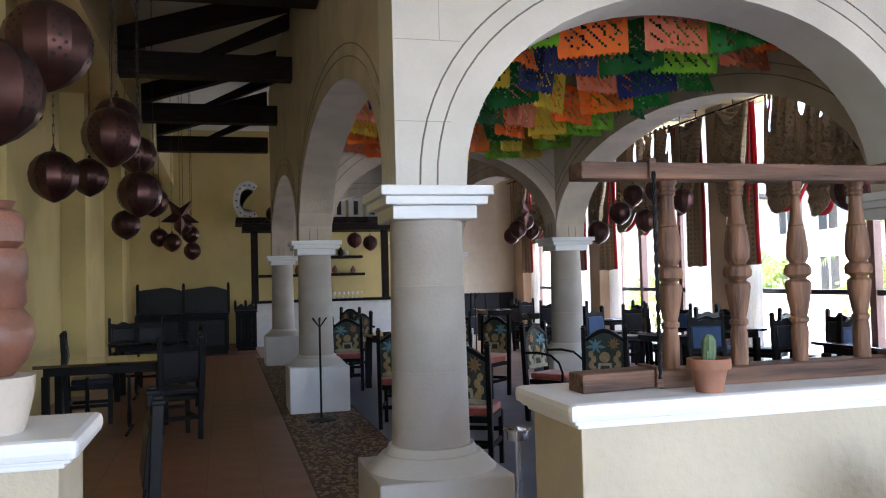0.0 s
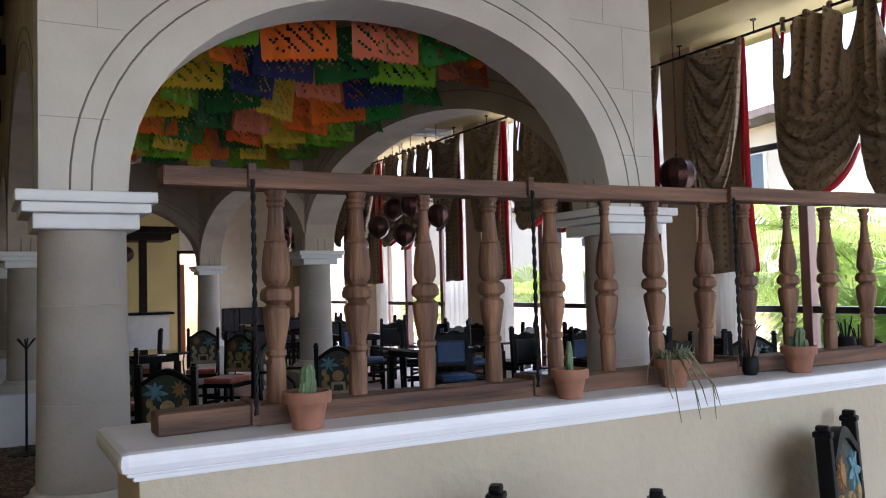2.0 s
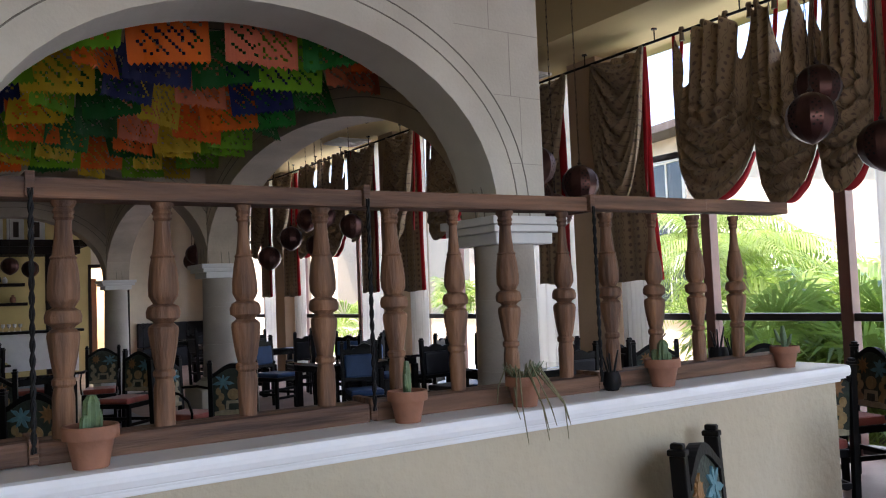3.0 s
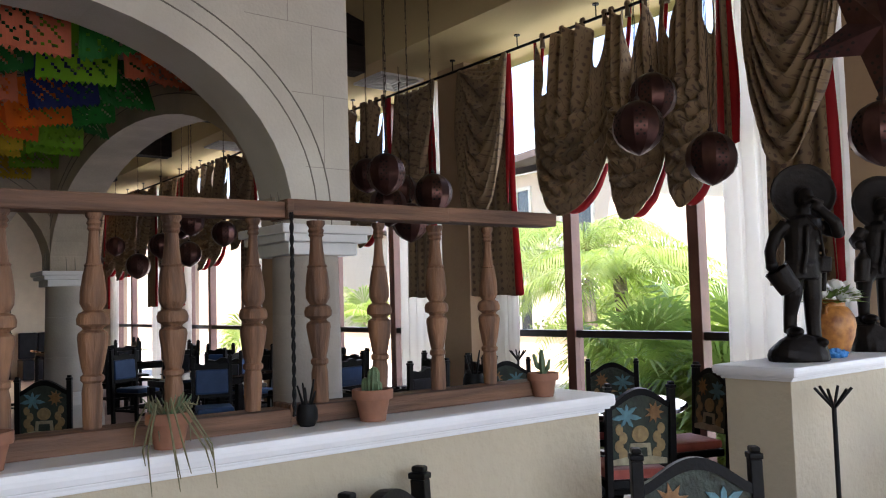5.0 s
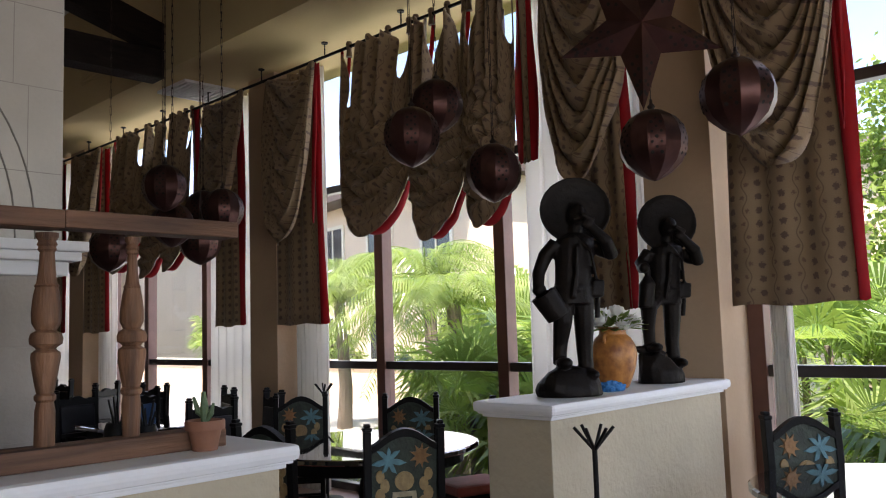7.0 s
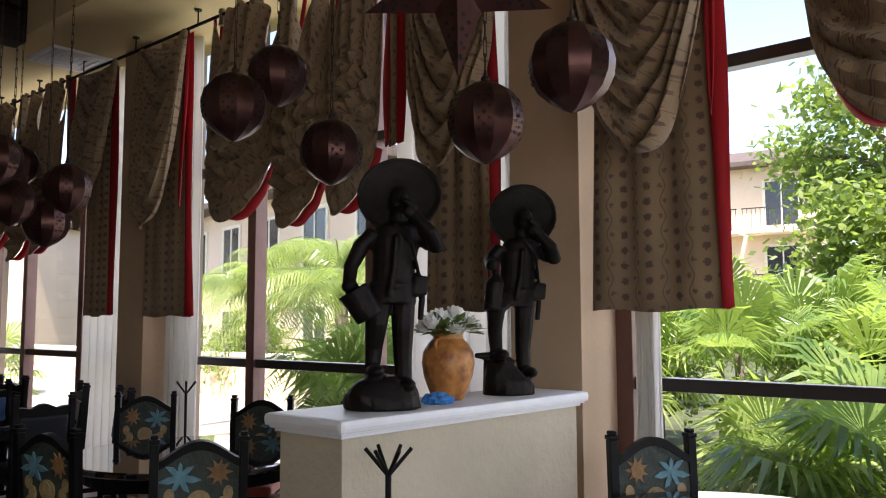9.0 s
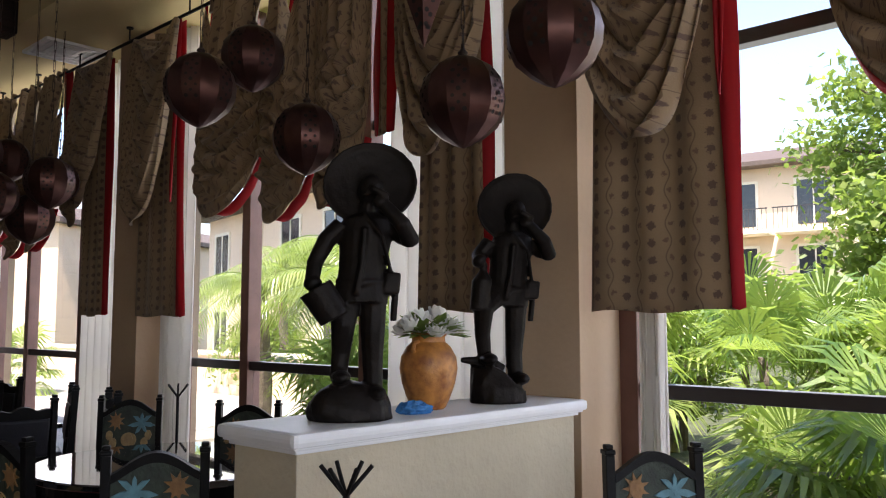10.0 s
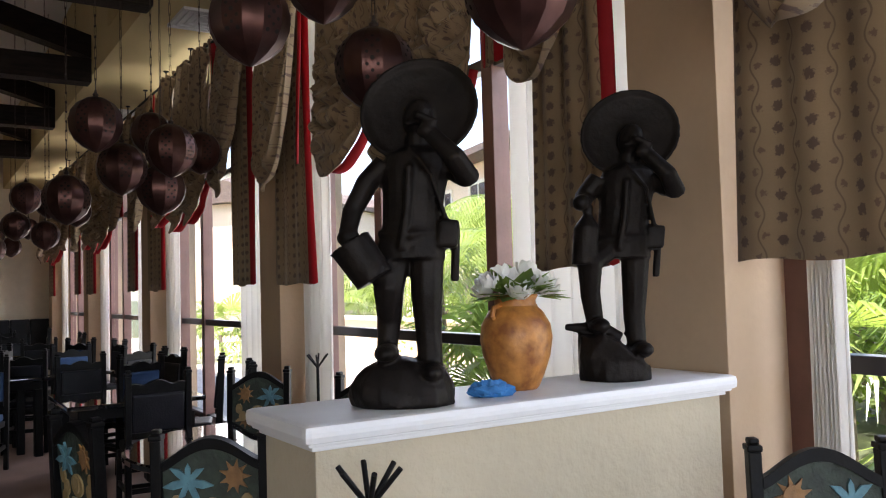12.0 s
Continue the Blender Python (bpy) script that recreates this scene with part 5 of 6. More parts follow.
for k in range(9):
    a, rr = k * 1.05, (0.098 if k < 6 else 0.04)
    bm = bmesh.new()
    q = Matrix.Translation((rr * math.cos(a), rr * math.sin(a), 0.325 + rn.uniform(-0.015, 0.015) + (0.035 if k > 5 else 0))) @ pose(0, 0, 0, 35 * -math.sin(a), 35 * math.cos(a), 0)
    for ring, (pr, ph) in enumerate(((0.046, 0.042), (0.036, 0.052), (0.022, 0.060))):
        for j in range(5):
            b = j * 1.2566 + ring * 0.6
            vs = [bm.verts.new(q @ Vector((f * pr * math.cos(b + w), f * pr * math.sin(b + w), h * ph))) for f, w, h in ((0.3, 0, 0), (0.9, -0.6, 0.5), (1.05, -0.45, 1.0), (1.15, 0, 1.08), (1.05, 0.45, 1.0), (0.9, 0.6, 0.5))]
            bm.faces.new(vs)
    part("rose", bm, PETAL, urn, "white rose")
bm = bmesh.new()
for k in range(70):
    a, e, l = rn.uniform(0, 6.28), rn.uniform(0.0, 1.2), rn.uniform(0.08, 0.17)
    base = Vector((0.03 * math.cos(a), 0.03 * math.sin(a), 0.31))
    w = Vector((math.cos(a) * math.cos(e), math.sin(a) * math.cos(e), math.sin(e) * 0.8))
    s = w.cross(Vector((0, 0, 1))).normalized() * 0.026
    p = base + w * (l * 0.6)
    vs = [bm.verts.new(v) for v in (p - w * 0.02, p + s + w * 0.02, p + w * 0.08 - Vector((0, 0, 0.014)), p - s + w * 0.02)]
    bm.faces.new(vs)
tagged(part("foliage", bm, LEAF, urn, "dark green leaves"), kind="stuff")

bm = bmesh.new()
vs = ball(bm, (0, 0, 0.018), (0.075, 0.036, 0.03), 28, 16)
for v in vs:
    v.co += v.co.normalized() * (0.02 * noise.noise(v.co * 45) + 0.012 * noise.noise(v.co * 90))
    v.co.z = max(0, v.co.z)
tagged(link("blue_cloth", bm, BLUE_CLOTH, m=pose(5.40, -1.99, LEDGE, 0, 0, -20)), "crumpled bright blue cloth on a white ledge", "cloth")


# ---- cut paper banners strung across the bay ----
PAPERS = []
for nm, c in (("orange", (0.75, 0.13, 0.012)), ("green", (0.015, 0.16, 0.025)), ("yellow", (0.60, 0.42, 0.02)), ("navy", (0.012, 0.02, 0.11)), ("salmon", (0.62, 0.17, 0.09)), ("lime", (0.16, 0.40, 0.015)), ("pink", (0.75, 0.05, 0.28)), ("deep green", (0.01, 0.10, 0.02)), ("bright orange", (0.80, 0.16, 0.01))):
    PAPERS.append((nm, let_through(material(nm + " tissue paper", c, 0.7, vary=0.15, scale=8, bump=0.1), 0.45, c)))


def paper_mesh(seed, w=0.46, h=0.36):
    """A sheet with rows of cut holes and a scalloped lower edge."""
    rn = random.Random(seed)
    bm = bmesh.new()
    nx, nz = 26, 20
    cut = {(i, j) for i in range(nx) for j in range(nz) if 2 <= i < nx - 2 and 3 <= j < nz - 2 and ((i * 7 + j * 3 + seed) % 5 == 0 or (i % 4 == 1 and j % 3 == seed % 3)) and rn.random() < 0.8}
    grid = [[bm.verts.new((w * (i / nx - 0.5), 0.012 * math.sin(3 * i / nx * 3 + seed) + 0.02 * (j / nz) ** 2 * math.sin(i * 0.5 + seed), -h * j / nz)) for j in range(nz + 1)] for i in range(nx + 1)]
    for i in range(nx):
        for j in range(nz):
            if (i, j) not in cut:
                bm.faces.new((grid[i][j], grid[i][j + 1], grid[i + 1][j + 1], grid[i + 1][j]))
    for i in range(0, nx - 1, 2):
        tip = bm.verts.new((w * ((i + 1) / nx - 0.5), 0.02 * math.sin(i), -h - 0.022))
        bm.faces.new((grid[i][nz], tip, grid[i + 1][nz]))
        bm.faces.new((grid[i + 1][nz], tip, grid[i + 2][nz]))
    for v in list(bm.verts):
        if not v.link_faces:
            bm.verts.remove(v)
    me = bpy.data.meshes.new("paper_banner")
    bm.to_mesh(me)
    bm.free()
    return me


rn = random.Random(21)
sheets = {}
last = None
for row in range(9):
    y = 0.45 + 0.60 * row
    string = thing("banner_string", "thin string holding cut paper banners", "string", group="banner strings")
    bm = bmesh.new()
    tube(bm, [(0.19 + 2.77 * k / 10, y + 0.12 * math.sin(k * 0.6 + row), 3.36 - 0.10 * math.sin(math.pi * k / 10)) for k in range(11)], 0.003, 4)
    part("cord", bm, IRON, string)
    for col in range(6):
        c = rn.choice([n for n in (0, 1, 2, 3, 3, 4, 4, 5, 5, 7, 7, 8, 2, 6) if n != last and (n != 6 or (row == 1 and col == 3))])
        last = c
        v = rn.randrange(3)
        if (c, v) not in sheets:
            me = paper_mesh(c * 3 + v)
            me.materials.append(PAPERS[c][1])
            sheets[c, v] = me
        x = 0.42 + 0.44 * col + rn.uniform(-0.06, 0.06)
        kk = (x - 0.19) / 2.77 * 10
        ob = new("paper_banner", sheets[c, v])
        ob.matrix_basis = pose(x, y + 0.12 * math.sin(kk * 0.6 + row), 3.362 - 0.10 * math.sin(math.pi * kk / 10), rn.uniform(-20, 20), rn.uniform(-6, 6), rn.choice((-38, -20, 5, 28, 40)) + rn.uniform(-8, 8))
        tagged(ob, PAPERS[c][0] + " cut tissue paper banner hanging under an arch", "banner", "cut paper banners")


# ---- the walkway side and the far end ----
jar_stack = thing("stacked_clay_jars", "stack of glazed brown clay jars on a white ledge", "pottery", pose(-1.60, -1.98, LEDGE) @ Matrix.Scale(0.93, 4))
for name, prof in (("stone_foot", [(0.075, 0), (0.085, 0.03), (0.10, 0.10), (0.105, 0.15), (0.0, 0.15)]),
                   ("lower_jar", [(0.05, 0.15), (0.085, 0.19), (0.105, 0.25), (0.10, 0.30), (0.075, 0.33), (0.0, 0.33)]),
                   ("middle_jar", [(0.075, 0.33), (0.085, 0.345), (0.082, 0.40), (0.088, 0.41), (0.088, 0.47), (0.08, 0.49), (0.0, 0.49)]),
                   ("upper_jar", [(0.06, 0.49), (0.08, 0.51), (0.083, 0.56), (0.07, 0.59), (0.05, 0.60), (0.06, 0.62), (0.0, 0.62)])):
    bm = bmesh.new()
    lathe(bm, prof, 24)
    part(name, bm, STONE_DUSK if name == "stone_foot" else CLAY_PAINT, jar_stack, "rough grey brown stone foot" if name == "stone_foot" else "", smooth=True)


def sideboard(x0, x1, y, h):
    t = thing("sideboard", "dark carved wooden sideboard with arched tall back", "cabinet", pose(x0, y, 0), "dark sideboards")
    w = x1 - x0
    bm = bmesh.new()
    box(bm, 0.0, w, 0, 0.45, 0.06, 0.84, 0.01)
    box(bm, 0.03, w - 0.03, 0.03, 0.42, 0.0, 0.06)
    part("body", bm, BLACKWOOD, t)
    bm = bmesh.new()
    box(bm, -0.02, w + 0.02, -0.03, 0.46, 0.841, 0.88, 0.008)
    part("top", bm, BLACKWOOD, t)
    for k in range(2):
        bm = bmesh.new()
        box(bm, 0.04 + k * w / 2, w / 2 - 0.03 + k * w / 2, -0.018, -0.001, 0.12, 0.80, 0.006)
        d = part("door", bm, BLACKWOOD, t)
        bm = bmesh.new()
        box(bm, 0.11 + k * w / 2, w / 2 - 0.10 + k * w / 2, -0.026, -0.0185, 0.20, 0.72, 0.004)
        part("door_panel", bm, LEATHER, d)
        bm = bmesh.new()
        ball(bm, ((0.07 if k else w / 2 - 0.06) + k * w / 2, -0.03, 0.47), (0.014, 0.014, 0.014), 8, 6)
        part("knob", bm, CHAIN, d)
    for k in range(2):
        bm = bmesh.new()
        xs = [k * w / 2 + 0.03 + (w / 2 - 0.06) * i / 16 for i in range(17)]
        wave = lambda x: h - 0.09 + 0.06 * math.sin(math.pi * (x - k * w / 2 - 0.03) / (w / 2 - 0.06)) + 0.012 * math.cos(3 * math.pi * 2 * (x - k * w / 2) / w)
        extruded(bm, [(x, wave(x)) for x in xs] + [(xs[-1], 0.88), (xs[0], 0.88)], 0.36, 0.41)
        bmesh.ops.triangulate(bm, faces=[f for f in bm.faces if len(f.verts) > 4])
        part("back_board", bm, LEATHER, t)
    for k in range(3):
        bm = bmesh.new()
        box(bm, k * w / 2 - 0.03, k * w / 2 + 0.03, 0.35, 0.42, 0.88, h, 0.006)
        ball(bm, (k * w / 2, 0.385, h + 0.02), (0.03, 0.03, 0.04), 10, 8)
        part("back_post", bm, BLACKWOOD, t)


sideboard(-2.80, -0.95, 13.9, 1.46)
sideboard(-0.80, -0.35, 14.6, 1.05)

bar = thing("bar_counter", "white fronted bar counter with dark top and wooden canopy", "bar")
bm = bmesh.new()
box(bm, -0.33, 3.3, 15.5, 16.0, 0, 1.0, 0.01)
part("front", bm, BAR_WHITE, bar)
bm = bmesh.new()
box(bm, -0.42, 3.4, 15.4, 16.1, 1.001, 1.06, 0.01)
part("countertop", bm, BLACKWOOD, bar)
for x in (-0.34, 2.74):
    bm = bmesh.new()
    box(bm, x - 0.08, x + 0.08, 15.45, 15.61, 1.06, 2.70, 0.01)
    part("post", bm, BEAM, bar)
bm = bmesh.new()
box(bm, -0.75, 3.5, 15.3, 16.6, 2.86, 3.0, 0.012)
box(bm, -0.6, 3.35, 15.42, 16.5, 2.70, 2.86, 0.012)
part("canopy", bm, BEAM, bar, "dark stepped wooden canopy")
for k in range(9):
    bm = bmesh.new()
    box(bm, -0.7 + 0.5 * k, -0.58 + 0.5 * k, 15.2, 15.3, 2.88, 2.98, 0.008)
    part("corbel", bm, BEAM, bar)
for z, x0, x1 in ((1.66, -0.2, 2.45), (2.10, 0.2, 2.4)):
    bm = bmesh.new()
    box(bm, x0, x1, 16.72, 16.99, z - 0.05, z + 0.02, 0.008)
    tagged(link("bar_shelf", bm, BEAM), "dark wooden shelf on the yellow wall", "shelf", "bar shelves")
rn = random.Random(5)
for k in range(13):
    x = 0.3 + 0.155 * k
    z = 2.12 if k % 3 else 1.68
    bm = bmesh.new()
    s = rn.uniform(0.7, 1.1)
    lathe(bm, [(0.05 * s, 0), (0.075 * s, 0.05 * s), (0.07 * s, 0.13 * s), (0.03 * s, 0.17 * s), (0.04 * s, 0.2 * s), (0.0, 0.2 * s)], 12, pose(x, 16.85, z))
    tagged(link("clay_jar", bm, (CLAY, IRON, BAR_WHITE)[k % 3], smooth=True), "small jar on a dark bar shelf", "jar", "jars on the bar shelves")
for k in range(14):
    bm = bmesh.new()
    lathe(bm, [(0.028, 0), (0.004, 0.01), (0.004, 0.07), (0.035, 0.10), (0.038, 0.16), (0.034, 0.16), (0.0, 0.09)], 10, pose(0.75 + 0.11 * k, 15.72, 1.06))
    tagged(link("stem_glass", bm, BAR_WHITE), "clear stemmed glass on the bar counter", "glass", "glasses on the bar")

sign = thing("letter_sign", "white marquee letter with small bulbs above the bar", "sign", pose(-0.44, 16.4, 3.001))
bm = bmesh.new()
arc = [math.radians(50 + 260 * k / 24) for k in range(25)]
extruded(bm, [(0.36 * math.cos(a), 0.48 + 0.48 * math.sin(a)) for a in arc] + [(0.20 * math.cos(a), 0.48 + 0.29 * math.sin(a)) for a in arc[::-1]], -0.06, 0.06)
bmesh.ops.triangulate(bm, faces=[f for f in bm.faces if len(f.verts) > 4])
part("letter_c", bm, LETTER, sign)
for k in range(11):
    a = math.radians(58 + 24.4 * k)
    bm = bmesh.new()
    ball(bm, (0.28 * math.cos(a), -0.07, 0.48 + 0.385 * math.sin(a)), (0.02, 0.02, 0.02), 8, 6)
    part("bulb", bm, CHAIN, sign)
for k in range(3):
    s = thing("letter_board", "white letter board standing on the bar canopy", "sign", pose(1.75 + 0.42 * k, 16.3, 3.001), "letter boards")
    bm = bmesh.new()
    box(bm, -0.17, 0.17, -0.05, 0.05, 0, 0.62, 0.01)
    part("board", bm, LETTER, s)
    bm = bmesh.new()
    box(bm, -0.05, 0.06, -0.056, -0.0505, 0.12, 0.46)
    part("mark", bm, CHAIN, s)

door = thing("door_1", "brown wooden door standing open", "door", kind="structure")
bm = bmesh.new()
box(bm, 3.86, 4.02, NORTH + 0.26, NORTH + 1.0, 0, 2.2, 0.006)
part("door_leaf", bm, DOORWOOD, door)
bm = bmesh.new()
for x0, x1, z0, z1 in ((3.78, 3.85, 0, 2.53), (4.65, 4.72, 0, 2.53), (3.85, 4.65, 2.455, 2.53)):
    box(bm, x0, x1, NORTH - 0.02, NORTH + 0.02, z0, z1, 0.004)
part("door_frame", bm, BEAM, door)

# bench along the end wall
bench = thing("wall_bench", "long black padded bench against the end wall", "bench", pose(0, 0, 0))
bm = bmesh.new()
box(bm, 4.85, 6.5, 16.35, 16.95, 0.0, 0.45, 0.02)
part("seat", bm, LEATHER, bench)
for k in range(4):
    bm = bmesh.new()
    box(bm, 4.86 + 0.41 * k, 5.26 + 0.41 * k, 16.84, 16.97, 0.46, 1.06, 0.03)
    part("back_cushion", bm, LEATHER, bench)

# ceiling vents
for x, y, z, rot in ((6.15, 3.43, 4.052, 0), (6.15, 7.9, 4.052, 0), (-2.8, 5.0, 4.192, 0), (6.15, -5.5, 4.052, 0)):
    v = thing("ceiling_vent", "square white ceiling air vent", "vent", pose(x, y, z), "ceiling vents")
    for k in range(4):
        bm = bmesh.new()
        r = 0.29 - 0.062 * k
        for a, b, c, d in ((-r, r, -r, -r + 0.03), (-r, r, r - 0.03, r), (-r, -r + 0.03, -r + 0.03, r - 0.03), (r - 0.03, r, -r + 0.03, r - 0.03)):
            box(bm, a, b, c, d, -0.02 + 0.004 * k, 0.008)
        part("louvre", bm, BAR_WHITE, v)
    bm = bmesh.new()
    box(bm, -0.28, 0.28, -0.28, 0.28, 0.0, 0.007)
    part("backing", bm, BAR_WHITE, v)
grille = thing("wall_grille", "dusty plaster coloured wall air grille", "vent", pose(5.558, 4.6, 4.5, 0, 0, 0))
for k in range(9):
    bm = bmesh.new()
    box(bm, -0.012, 0.0, -0.3, 0.3, -0.17 + 0.034 * k, -0.150 + 0.034 * k)
    part("slat", bm, CEILING, grille)

# floor tiles of the walkway
tile = None
for i in range(7):
    for j in range(42):
        if tile is None:
            bm = bmesh.new()
            box(bm, -0.1985, 0.1985, -0.1985, 0.1985, -0.004, 0.002, 0.0015)
            tile = link("tile", bm, TERRACOTTA, bpy.data.objects["floor"])
            ob = tile
        else:
            ob = new("tile", tile.data)
            ob.parent = bpy.data.objects["floor"]
        ob.location = (-2.99 + 0.40 * i, -3.0 + 0.40 * j, 0.0)


# ---- garden and buildings outside ----
bm = bmesh.new()
n = 40
rows = []
for i in range(n + 1):
    x = 7.0 + 600 * (i / n) ** 3
    rows.append([bm.verts.new((x, -400 + 800 * j / n, -0.35 + (0.12 * noise.noise(Vector((x * 0.2, j * 1.3, 0))) if i else 0))) for j in range(n + 1)])
for i in range(n):
    for j in range(n):
        bm.faces.new((rows[i][j], rows[i + 1][j], rows[i + 1][j + 1], rows[i][j + 1]))
tagged(link("ground", bm, LAWN, smooth=True), "garden soil and grass outside the windows", "ground", "", "structure")
slab("terrace", 7.05, 13.5, 6.2, 30, -0.34, -0.12, PAVING, "pale paved terrace outside", "pavement")


def fan_leaf(bm, base, way, length, size, rn):
    """A palm fan: stalk and a half-round of drooping blades."""
    way = Vector(way).normalized()
    side = way.cross(Vector((0, 0, 1))).normalized()
    up = side.cross(way)
    hub = Vector(base) + way * length
    s = 0.008
    a = [bm.verts.new(Vector(base) + side * s), bm.verts.new(Vector(base) - side * s), bm.verts.new(hub - side * s), bm.verts.new(hub + side * s)]
    bm.faces.new(a)
    nb = 22
    for k in range(nb):
        t = -1.9 + 3.8 * k / (nb - 1) + rn.uniform(-0.05, 0.05)
        d = (way * math.cos(t) + side * math.sin(t)).normalized()
        l = size * (0.75 + 0.3 * math.cos(t * 0.7)) * rn.uniform(0.9, 1.1)
        w = d.cross(up).normalized() * (0.021 * size / 0.6)
        mid = hub + d * l * 0.55 + up * 0.05 * size
        tip = hub + d * l * 0.96 - Vector((0, 0, 1)) * l * rn.uniform(0.16, 0.40)
        v = [bm.verts.new(p) for p in (hub, mid + w, tip, mid - w)]
        bm.faces.new((v[0], v[1], v[3]))
        bm.faces.new((v[1], v[2], v[3]))


def fan_palm(x, y, h, leaves, size, seed, mat):
    rn = random.Random(seed)
    t = thing("fan_palm", "green fan palm in the sunny garden", "palm", pose(x, y, -0.4), "garden fan palms")
    bm = bmesh.new()
    tube(bm, [(0, 0, 0), (0.03, 0.02, h * 0.5), (0.0, 0.05, h)], [0.07, 0.055, 0.05], 8)
    part("trunk", bm, BARK, t)
    bm = bmesh.new()
    for k in range(leaves):
        a = rn.uniform(0, 6.28)
        e = rn.uniform(-0.35, 1.25)
        fan_leaf(bm, (0, 0.04, h * rn.uniform(0.75, 1.02)), (math.cos(a) * math.cos(e), math.sin(a) * math.cos(e), math.sin(e)), rn.uniform(0.4, 0.85), size * rn.uniform(0.8, 1.15), rn)
    tagged(part("crown", bm, mat, t), kind="stuff")


rn = random.Random(77)
for k in range(44):
    x = rn.uniform(8.2, 14.5)
    y = -11.5 + 13.6 * ((k * 0.618) % 1.0) + rn.uniform(-0.3, 0.3)
    top = 0.55 + 0.17 * (x - 8.2) + rn.uniform(-0.25, 0.45)
    fan_palm(x, y, max(0.35, top), 24, rn.uniform(0.60, 0.85), 100 + k, FROND if k % 3 else FROND_PALE)
for k, (x, y, h) in enumerate(((9.4, 2.3, 0.9), (10.5, 1.2, 1.3), (11.3, 2.9, 1.5), (12.2, 4.2, 1.9), (10.2, 3.6, 1.0), (12.8, 5.4, 1.7), (11.2, 0.4, 1.6), (14.4, 6.4, 2.1), (9.0, 0.6, 0.8), (16.0, 14.0, 1.2), (15.0, 18.0, 1.4), (10.2, 16.0, 0.9))):
    fan_palm(x, y, h, 24, 0.75, 300 + k, FROND_PALE)


def feather_palm(x, y, h, fronds, length, seed):
    rn = random.Random(seed)
    t = thing("feather_palm", "tall palm with long drooping feathery fronds", "palm", pose(x, y, -0.4), "feather palms")
    bm = bmesh.new()
    tube(bm, [(0, 0, 0), (0.06, 0, h * 0.4), (0.02, 0.1, h)], [0.14, 0.11, 0.09], 12)
    part("trunk", bm, BARK, t)
    bm = bmesh.new()
    for k in range(fronds):
        a, e = rn.uniform(0, 6.28), rn.uniform(0.1, 1.2)
        out = Vector((math.cos(a), math.sin(a), 0))
        pts = []
        for s in range(15):
            f = s / 14
            pts.append(Vector((0.02, 0.1, h)) + out * (length * f * math.cos(e * (1 - 0.6 * f))) + Vector((0, 0, length * (math.sin(e) * f - 0.85 * f * f))))
        tube(bm, pts, [0.014 * (1 - 0.85 * s / 14) for s in range(15)], 4)
        for s in range(1, 15):
            d = (pts[s] - pts[s - 1]).normalized()
            side = d.cross(Vector((0, 0, 1))).normalized()
            for r in range(3):
                p = pts[s - 1].lerp(pts[s], r / 3)
                for sg in (-1, 1):
                    l = 0.42 * math.sin(math.pi * (0.12 + 0.8 * s / 15)) * rn.uniform(0.85, 1.1)
                    w = (side * sg + d * 0.55).normalized()
                    tip = p + w * l - Vector((0, 0, l * rn.uniform(0.45, 0.8)))
                    m = p + w * l * 0.5 - Vector((0, 0, l * 0.1))
                    q = d * 0.014
                    v = [bm.verts.new(z) for z in (p, m + q, tip, m - q)]
                    bm.faces.new((v[0], v[1], v[3]))
                    bm.faces.new((v[1], v[2], v[3]))
    tagged(part("crown", bm, FROND_PALE, t), kind="stuff")


feather_palm(11.0, 4.9, 2.7, 22, 2.1, 5)
feather_palm(9.6, 3.0, 2.2, 16, 1.7, 6)
feather_palm(14.5, 11.5, 3.2, 18, 2.2, 8)
feather_palm(10.6, 6.6, 2.4, 14, 1.7, 9)


def leafy_tree(x, y, h, spread, count, seed, label="broad leafy green tree in the garden", leaf=0.16):
    rn = random.Random(seed)
    t = thing("garden_tree", label, "tree", pose(x, y, -0.4), "garden trees")
    bm = bmesh.new()
    tube(bm, [(0, 0, 0), (0.1, 0.05, h * 0.25), (0.0, 0.1, h * 0.5), (0.1, 0, h * 0.8)], [0.22, 0.17, 0.12, 0.05], 10)
    part("trunk", bm, BARK, t)
    tips = []
    for k in range(16):
        a, e = k * 2.4, rn.uniform(0.15, 1.1)
        z0 = h * rn.uniform(0.25, 0.7)
        l = spread * rn.uniform(0.6, 1.05)
        p = Vector((0, 0, z0))
        q = p + Vector((math.cos(a) * math.cos(e), math.sin(a) * math.cos(e), math.sin(e))) * l
        bm = bmesh.new()
        m = p.lerp(q, 0.5) + Vector((rn.uniform(-.2, .2), rn.uniform(-.2, .2), 0.1))
        tube(bm, [p, m, q], [0.07, 0.045, 0.015], 6)
        part("limb", bm, BARK, t)
        tips += [q, m, q.lerp(m, 0.5), p.lerp(q, 0.85)]
    bm = bmesh.new()
    for k in range(count):
        c = rn.choice(tips) + Vector((rn.gauss(0, 1), rn.gauss(0, 1), rn.gauss(0, 0.8))) * spread * 0.17
        d = Vector((rn.gauss(0, 1), rn.gauss(0, 1), rn.gauss(0, 0.6) - 0.2)).normalized()
        s = d.orthogonal().normalized() * leaf * 0.36
        s.rotate(Euler((rn.uniform(0, 6), 0, rn.uniform(0, 6))))
        l = leaf * rn.uniform(0.7, 1.3)
        v = [bm.verts.new(z) for z in (c, c + d * l * 0.5 + s, c + d * l, c + d * l * 0.5 - s)]
        bm.faces.new(v)
    tagged(part("crown", bm, TREE_LEAF, t), kind="stuff")


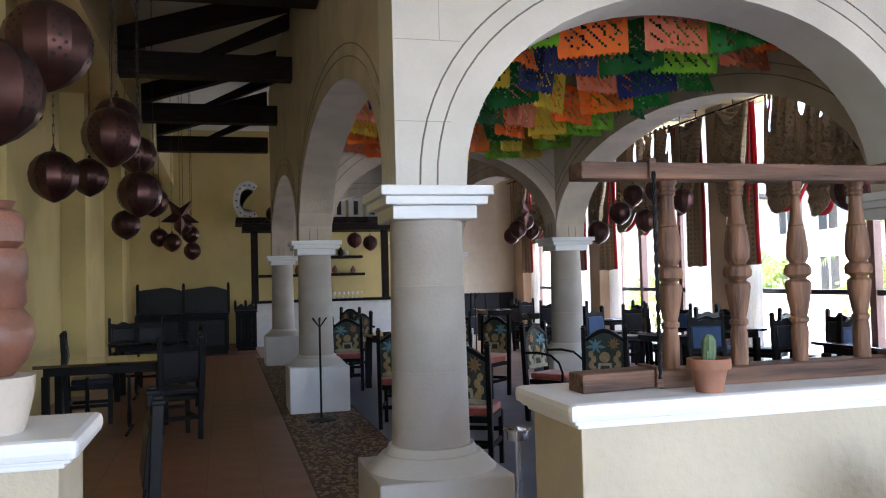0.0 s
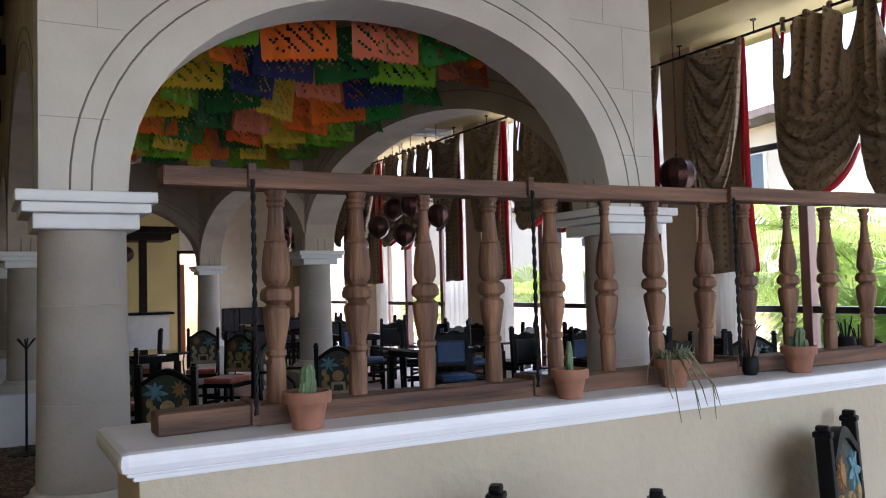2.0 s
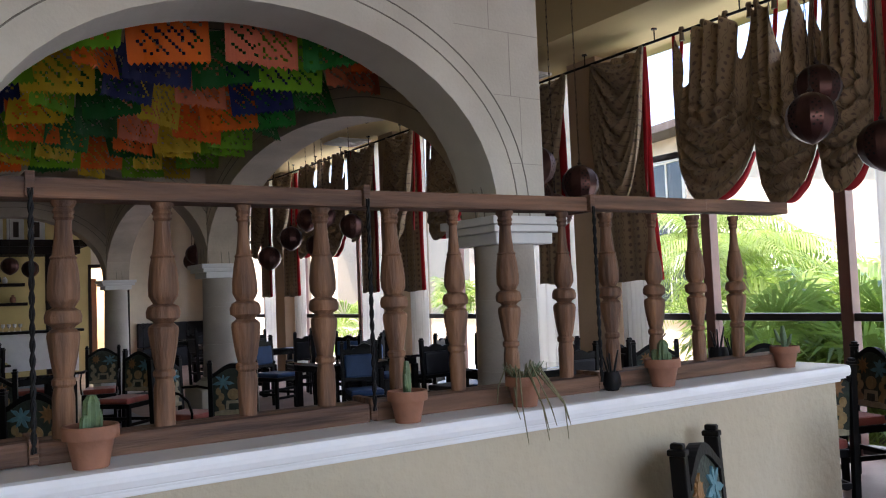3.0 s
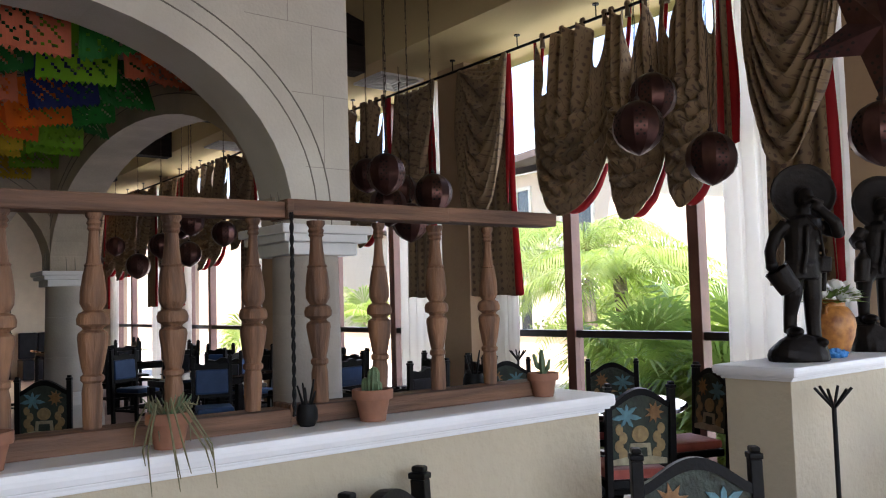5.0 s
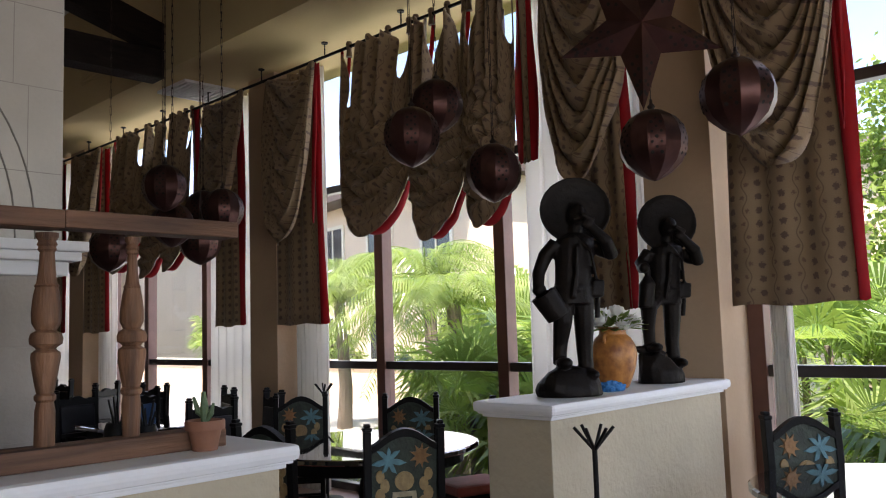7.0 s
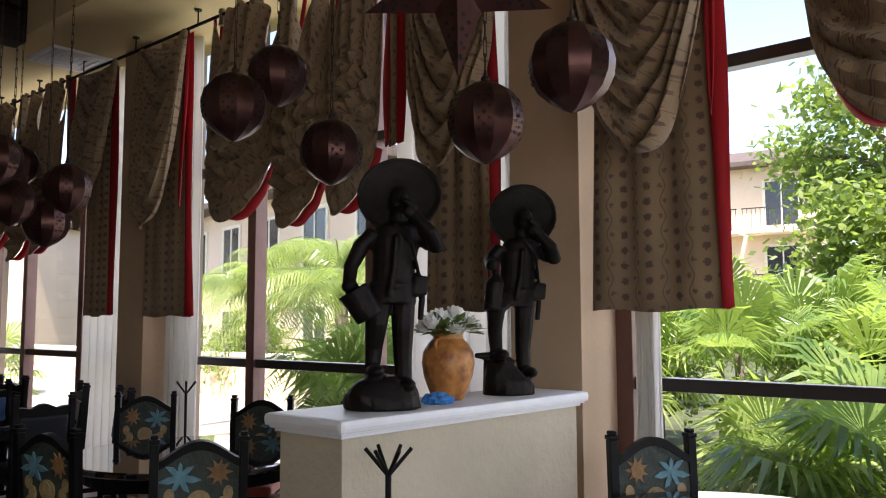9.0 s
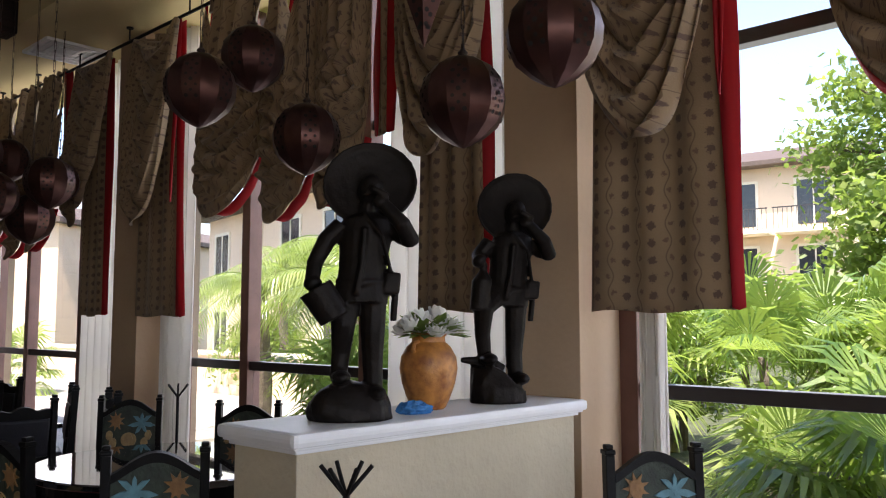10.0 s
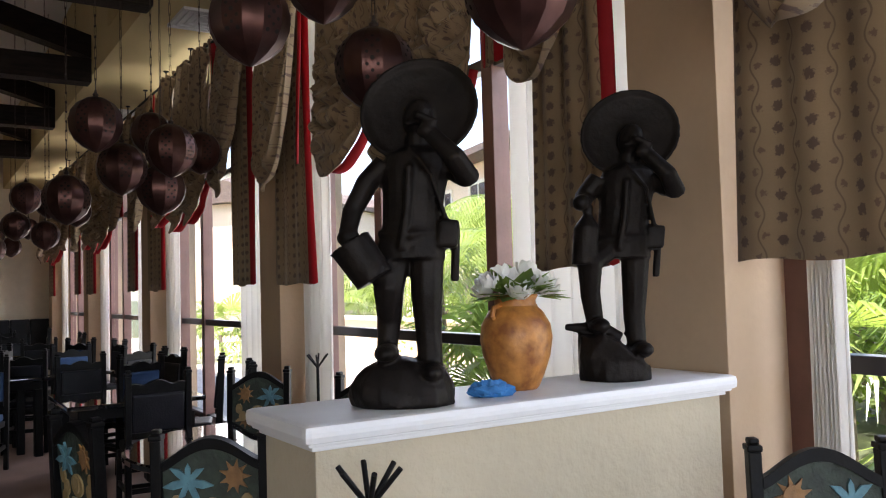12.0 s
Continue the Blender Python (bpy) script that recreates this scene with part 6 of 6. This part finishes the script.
leafy_tree(17.6, -1.3, 6.8, 2.1, 15000, 3)
leafy_tree(20.0, -4.5, 6.5, 3.0, 12000, 4)
leafy_tree(19.5, 4.0, 2.6, 1.6, 7000, 6, "small bushy green tree in the garden")
leafy_tree(16.5, -9.5, 6.0, 3.2, 11000, 7)
leafy_tree(22.0, 17.0, 4.5, 2.4, 7000, 8)
for k in range(16):
    y = -12 + 1.7 * k
    leafy_tree(15.2 + 1.2 * math.sin(k * 2.1), y, 1.5 + 0.5 * math.sin(k * 1.3), 1.15, 1500, 40 + k, "low leafy green shrub in the garden", 0.13)


def house(x, y, w, d, storeys, turn, balcony, label):
    t = thing("apartment_house", label, "building", pose(x, y, -0.4, 0, 0, turn), "garden houses")
    H = 3.0 * storeys
    bm = bmesh.new()
    box(bm, 0, d, -w / 2, w / 2, 0, H)
    part("wall", bm, HOUSE, t)
    bm = bmesh.new()
    box(bm, -0.9, d + 0.4, -w / 2 - 0.5, w / 2 + 0.5, H, H + 0.22, 0.02)
    extruded(bm, [(-0.9, H + 0.22), (d / 2, H + 1.6), (d + 0.4, H + 0.22)], -w / 2 - 0.5, w / 2 + 0.5)
    part("roof", bm, ROOFTILE, t)
    for s in range(storeys):
        for k in range(int(w / 3.2)):
            yy = -w / 2 + 1.6 + 3.2 * k
            bm = bmesh.new()
            box(bm, -0.03, 0.05, yy - 0.7, yy + 0.7, 3 * s + 0.3, 3 * s + 2.3, 0.01)
            g = part("window", bm, DARK_GLASS, t)
            bm = bmesh.new()
            for a, b, c, e in ((-0.82, -0.7, 0.2, 2.4), (0.7, 0.82, 0.2, 2.4), (-0.7, 0.7, 2.3, 2.42), (-0.03, 0.03, 0.3, 2.3)):
                box(bm, -0.06, 0.04, yy + a, yy + b, 3 * s + c, 3 * s + e, 0.005)
            part("frame", bm, HOUSE_TRIM, g)
            if balcony and s:
                bm = bmesh.new()
                box(bm, -1.3, 0, yy - 1.5, yy + 1.5, 3 * s - 0.15, 3 * s, 0.01)
                bal = part("balcony", bm, HOUSE_TRIM, t)
                bm = bmesh.new()
                box(bm, -1.28, -1.24, yy - 1.5, yy + 1.5, 3 * s + 0.95, 3 * s + 1.0)
                for j in range(16):
                    yb = yy - 1.45 + 2.9 * j / 15
                    box(bm, -1.27, -1.25, yb - 0.012, yb + 0.012, 3 * s, 3 * s + 0.95)
                part("railing", bm, DARKFRAME, bal)
    return t


house(40.0, 16.0, 18, 8, 3, 8, True, "peach stucco apartment house with balconies beyond the garden")
house(19.5, 18.0, 16, 8, 2, -12, False, "peach stucco two storey house beyond the terrace")
house(26, 45.0, 30, 8, 2, -60, False, "peach stucco house at the end of the terrace")
bm = bmesh.new()
w = thing("garden_wall", "low peach stucco garden wall beside the terrace", "wall", kind="structure")
box(bm, 13.5, 13.8, 7.2, 30, -0.35, 0.75, 0.02)
part("body", bm, HOUSE, w)
bm = bmesh.new()
box(bm, 13.42, 13.88, 7.12, 30, 0.751, 0.84, 0.02)
part("coping", bm, HOUSE_TRIM, w)
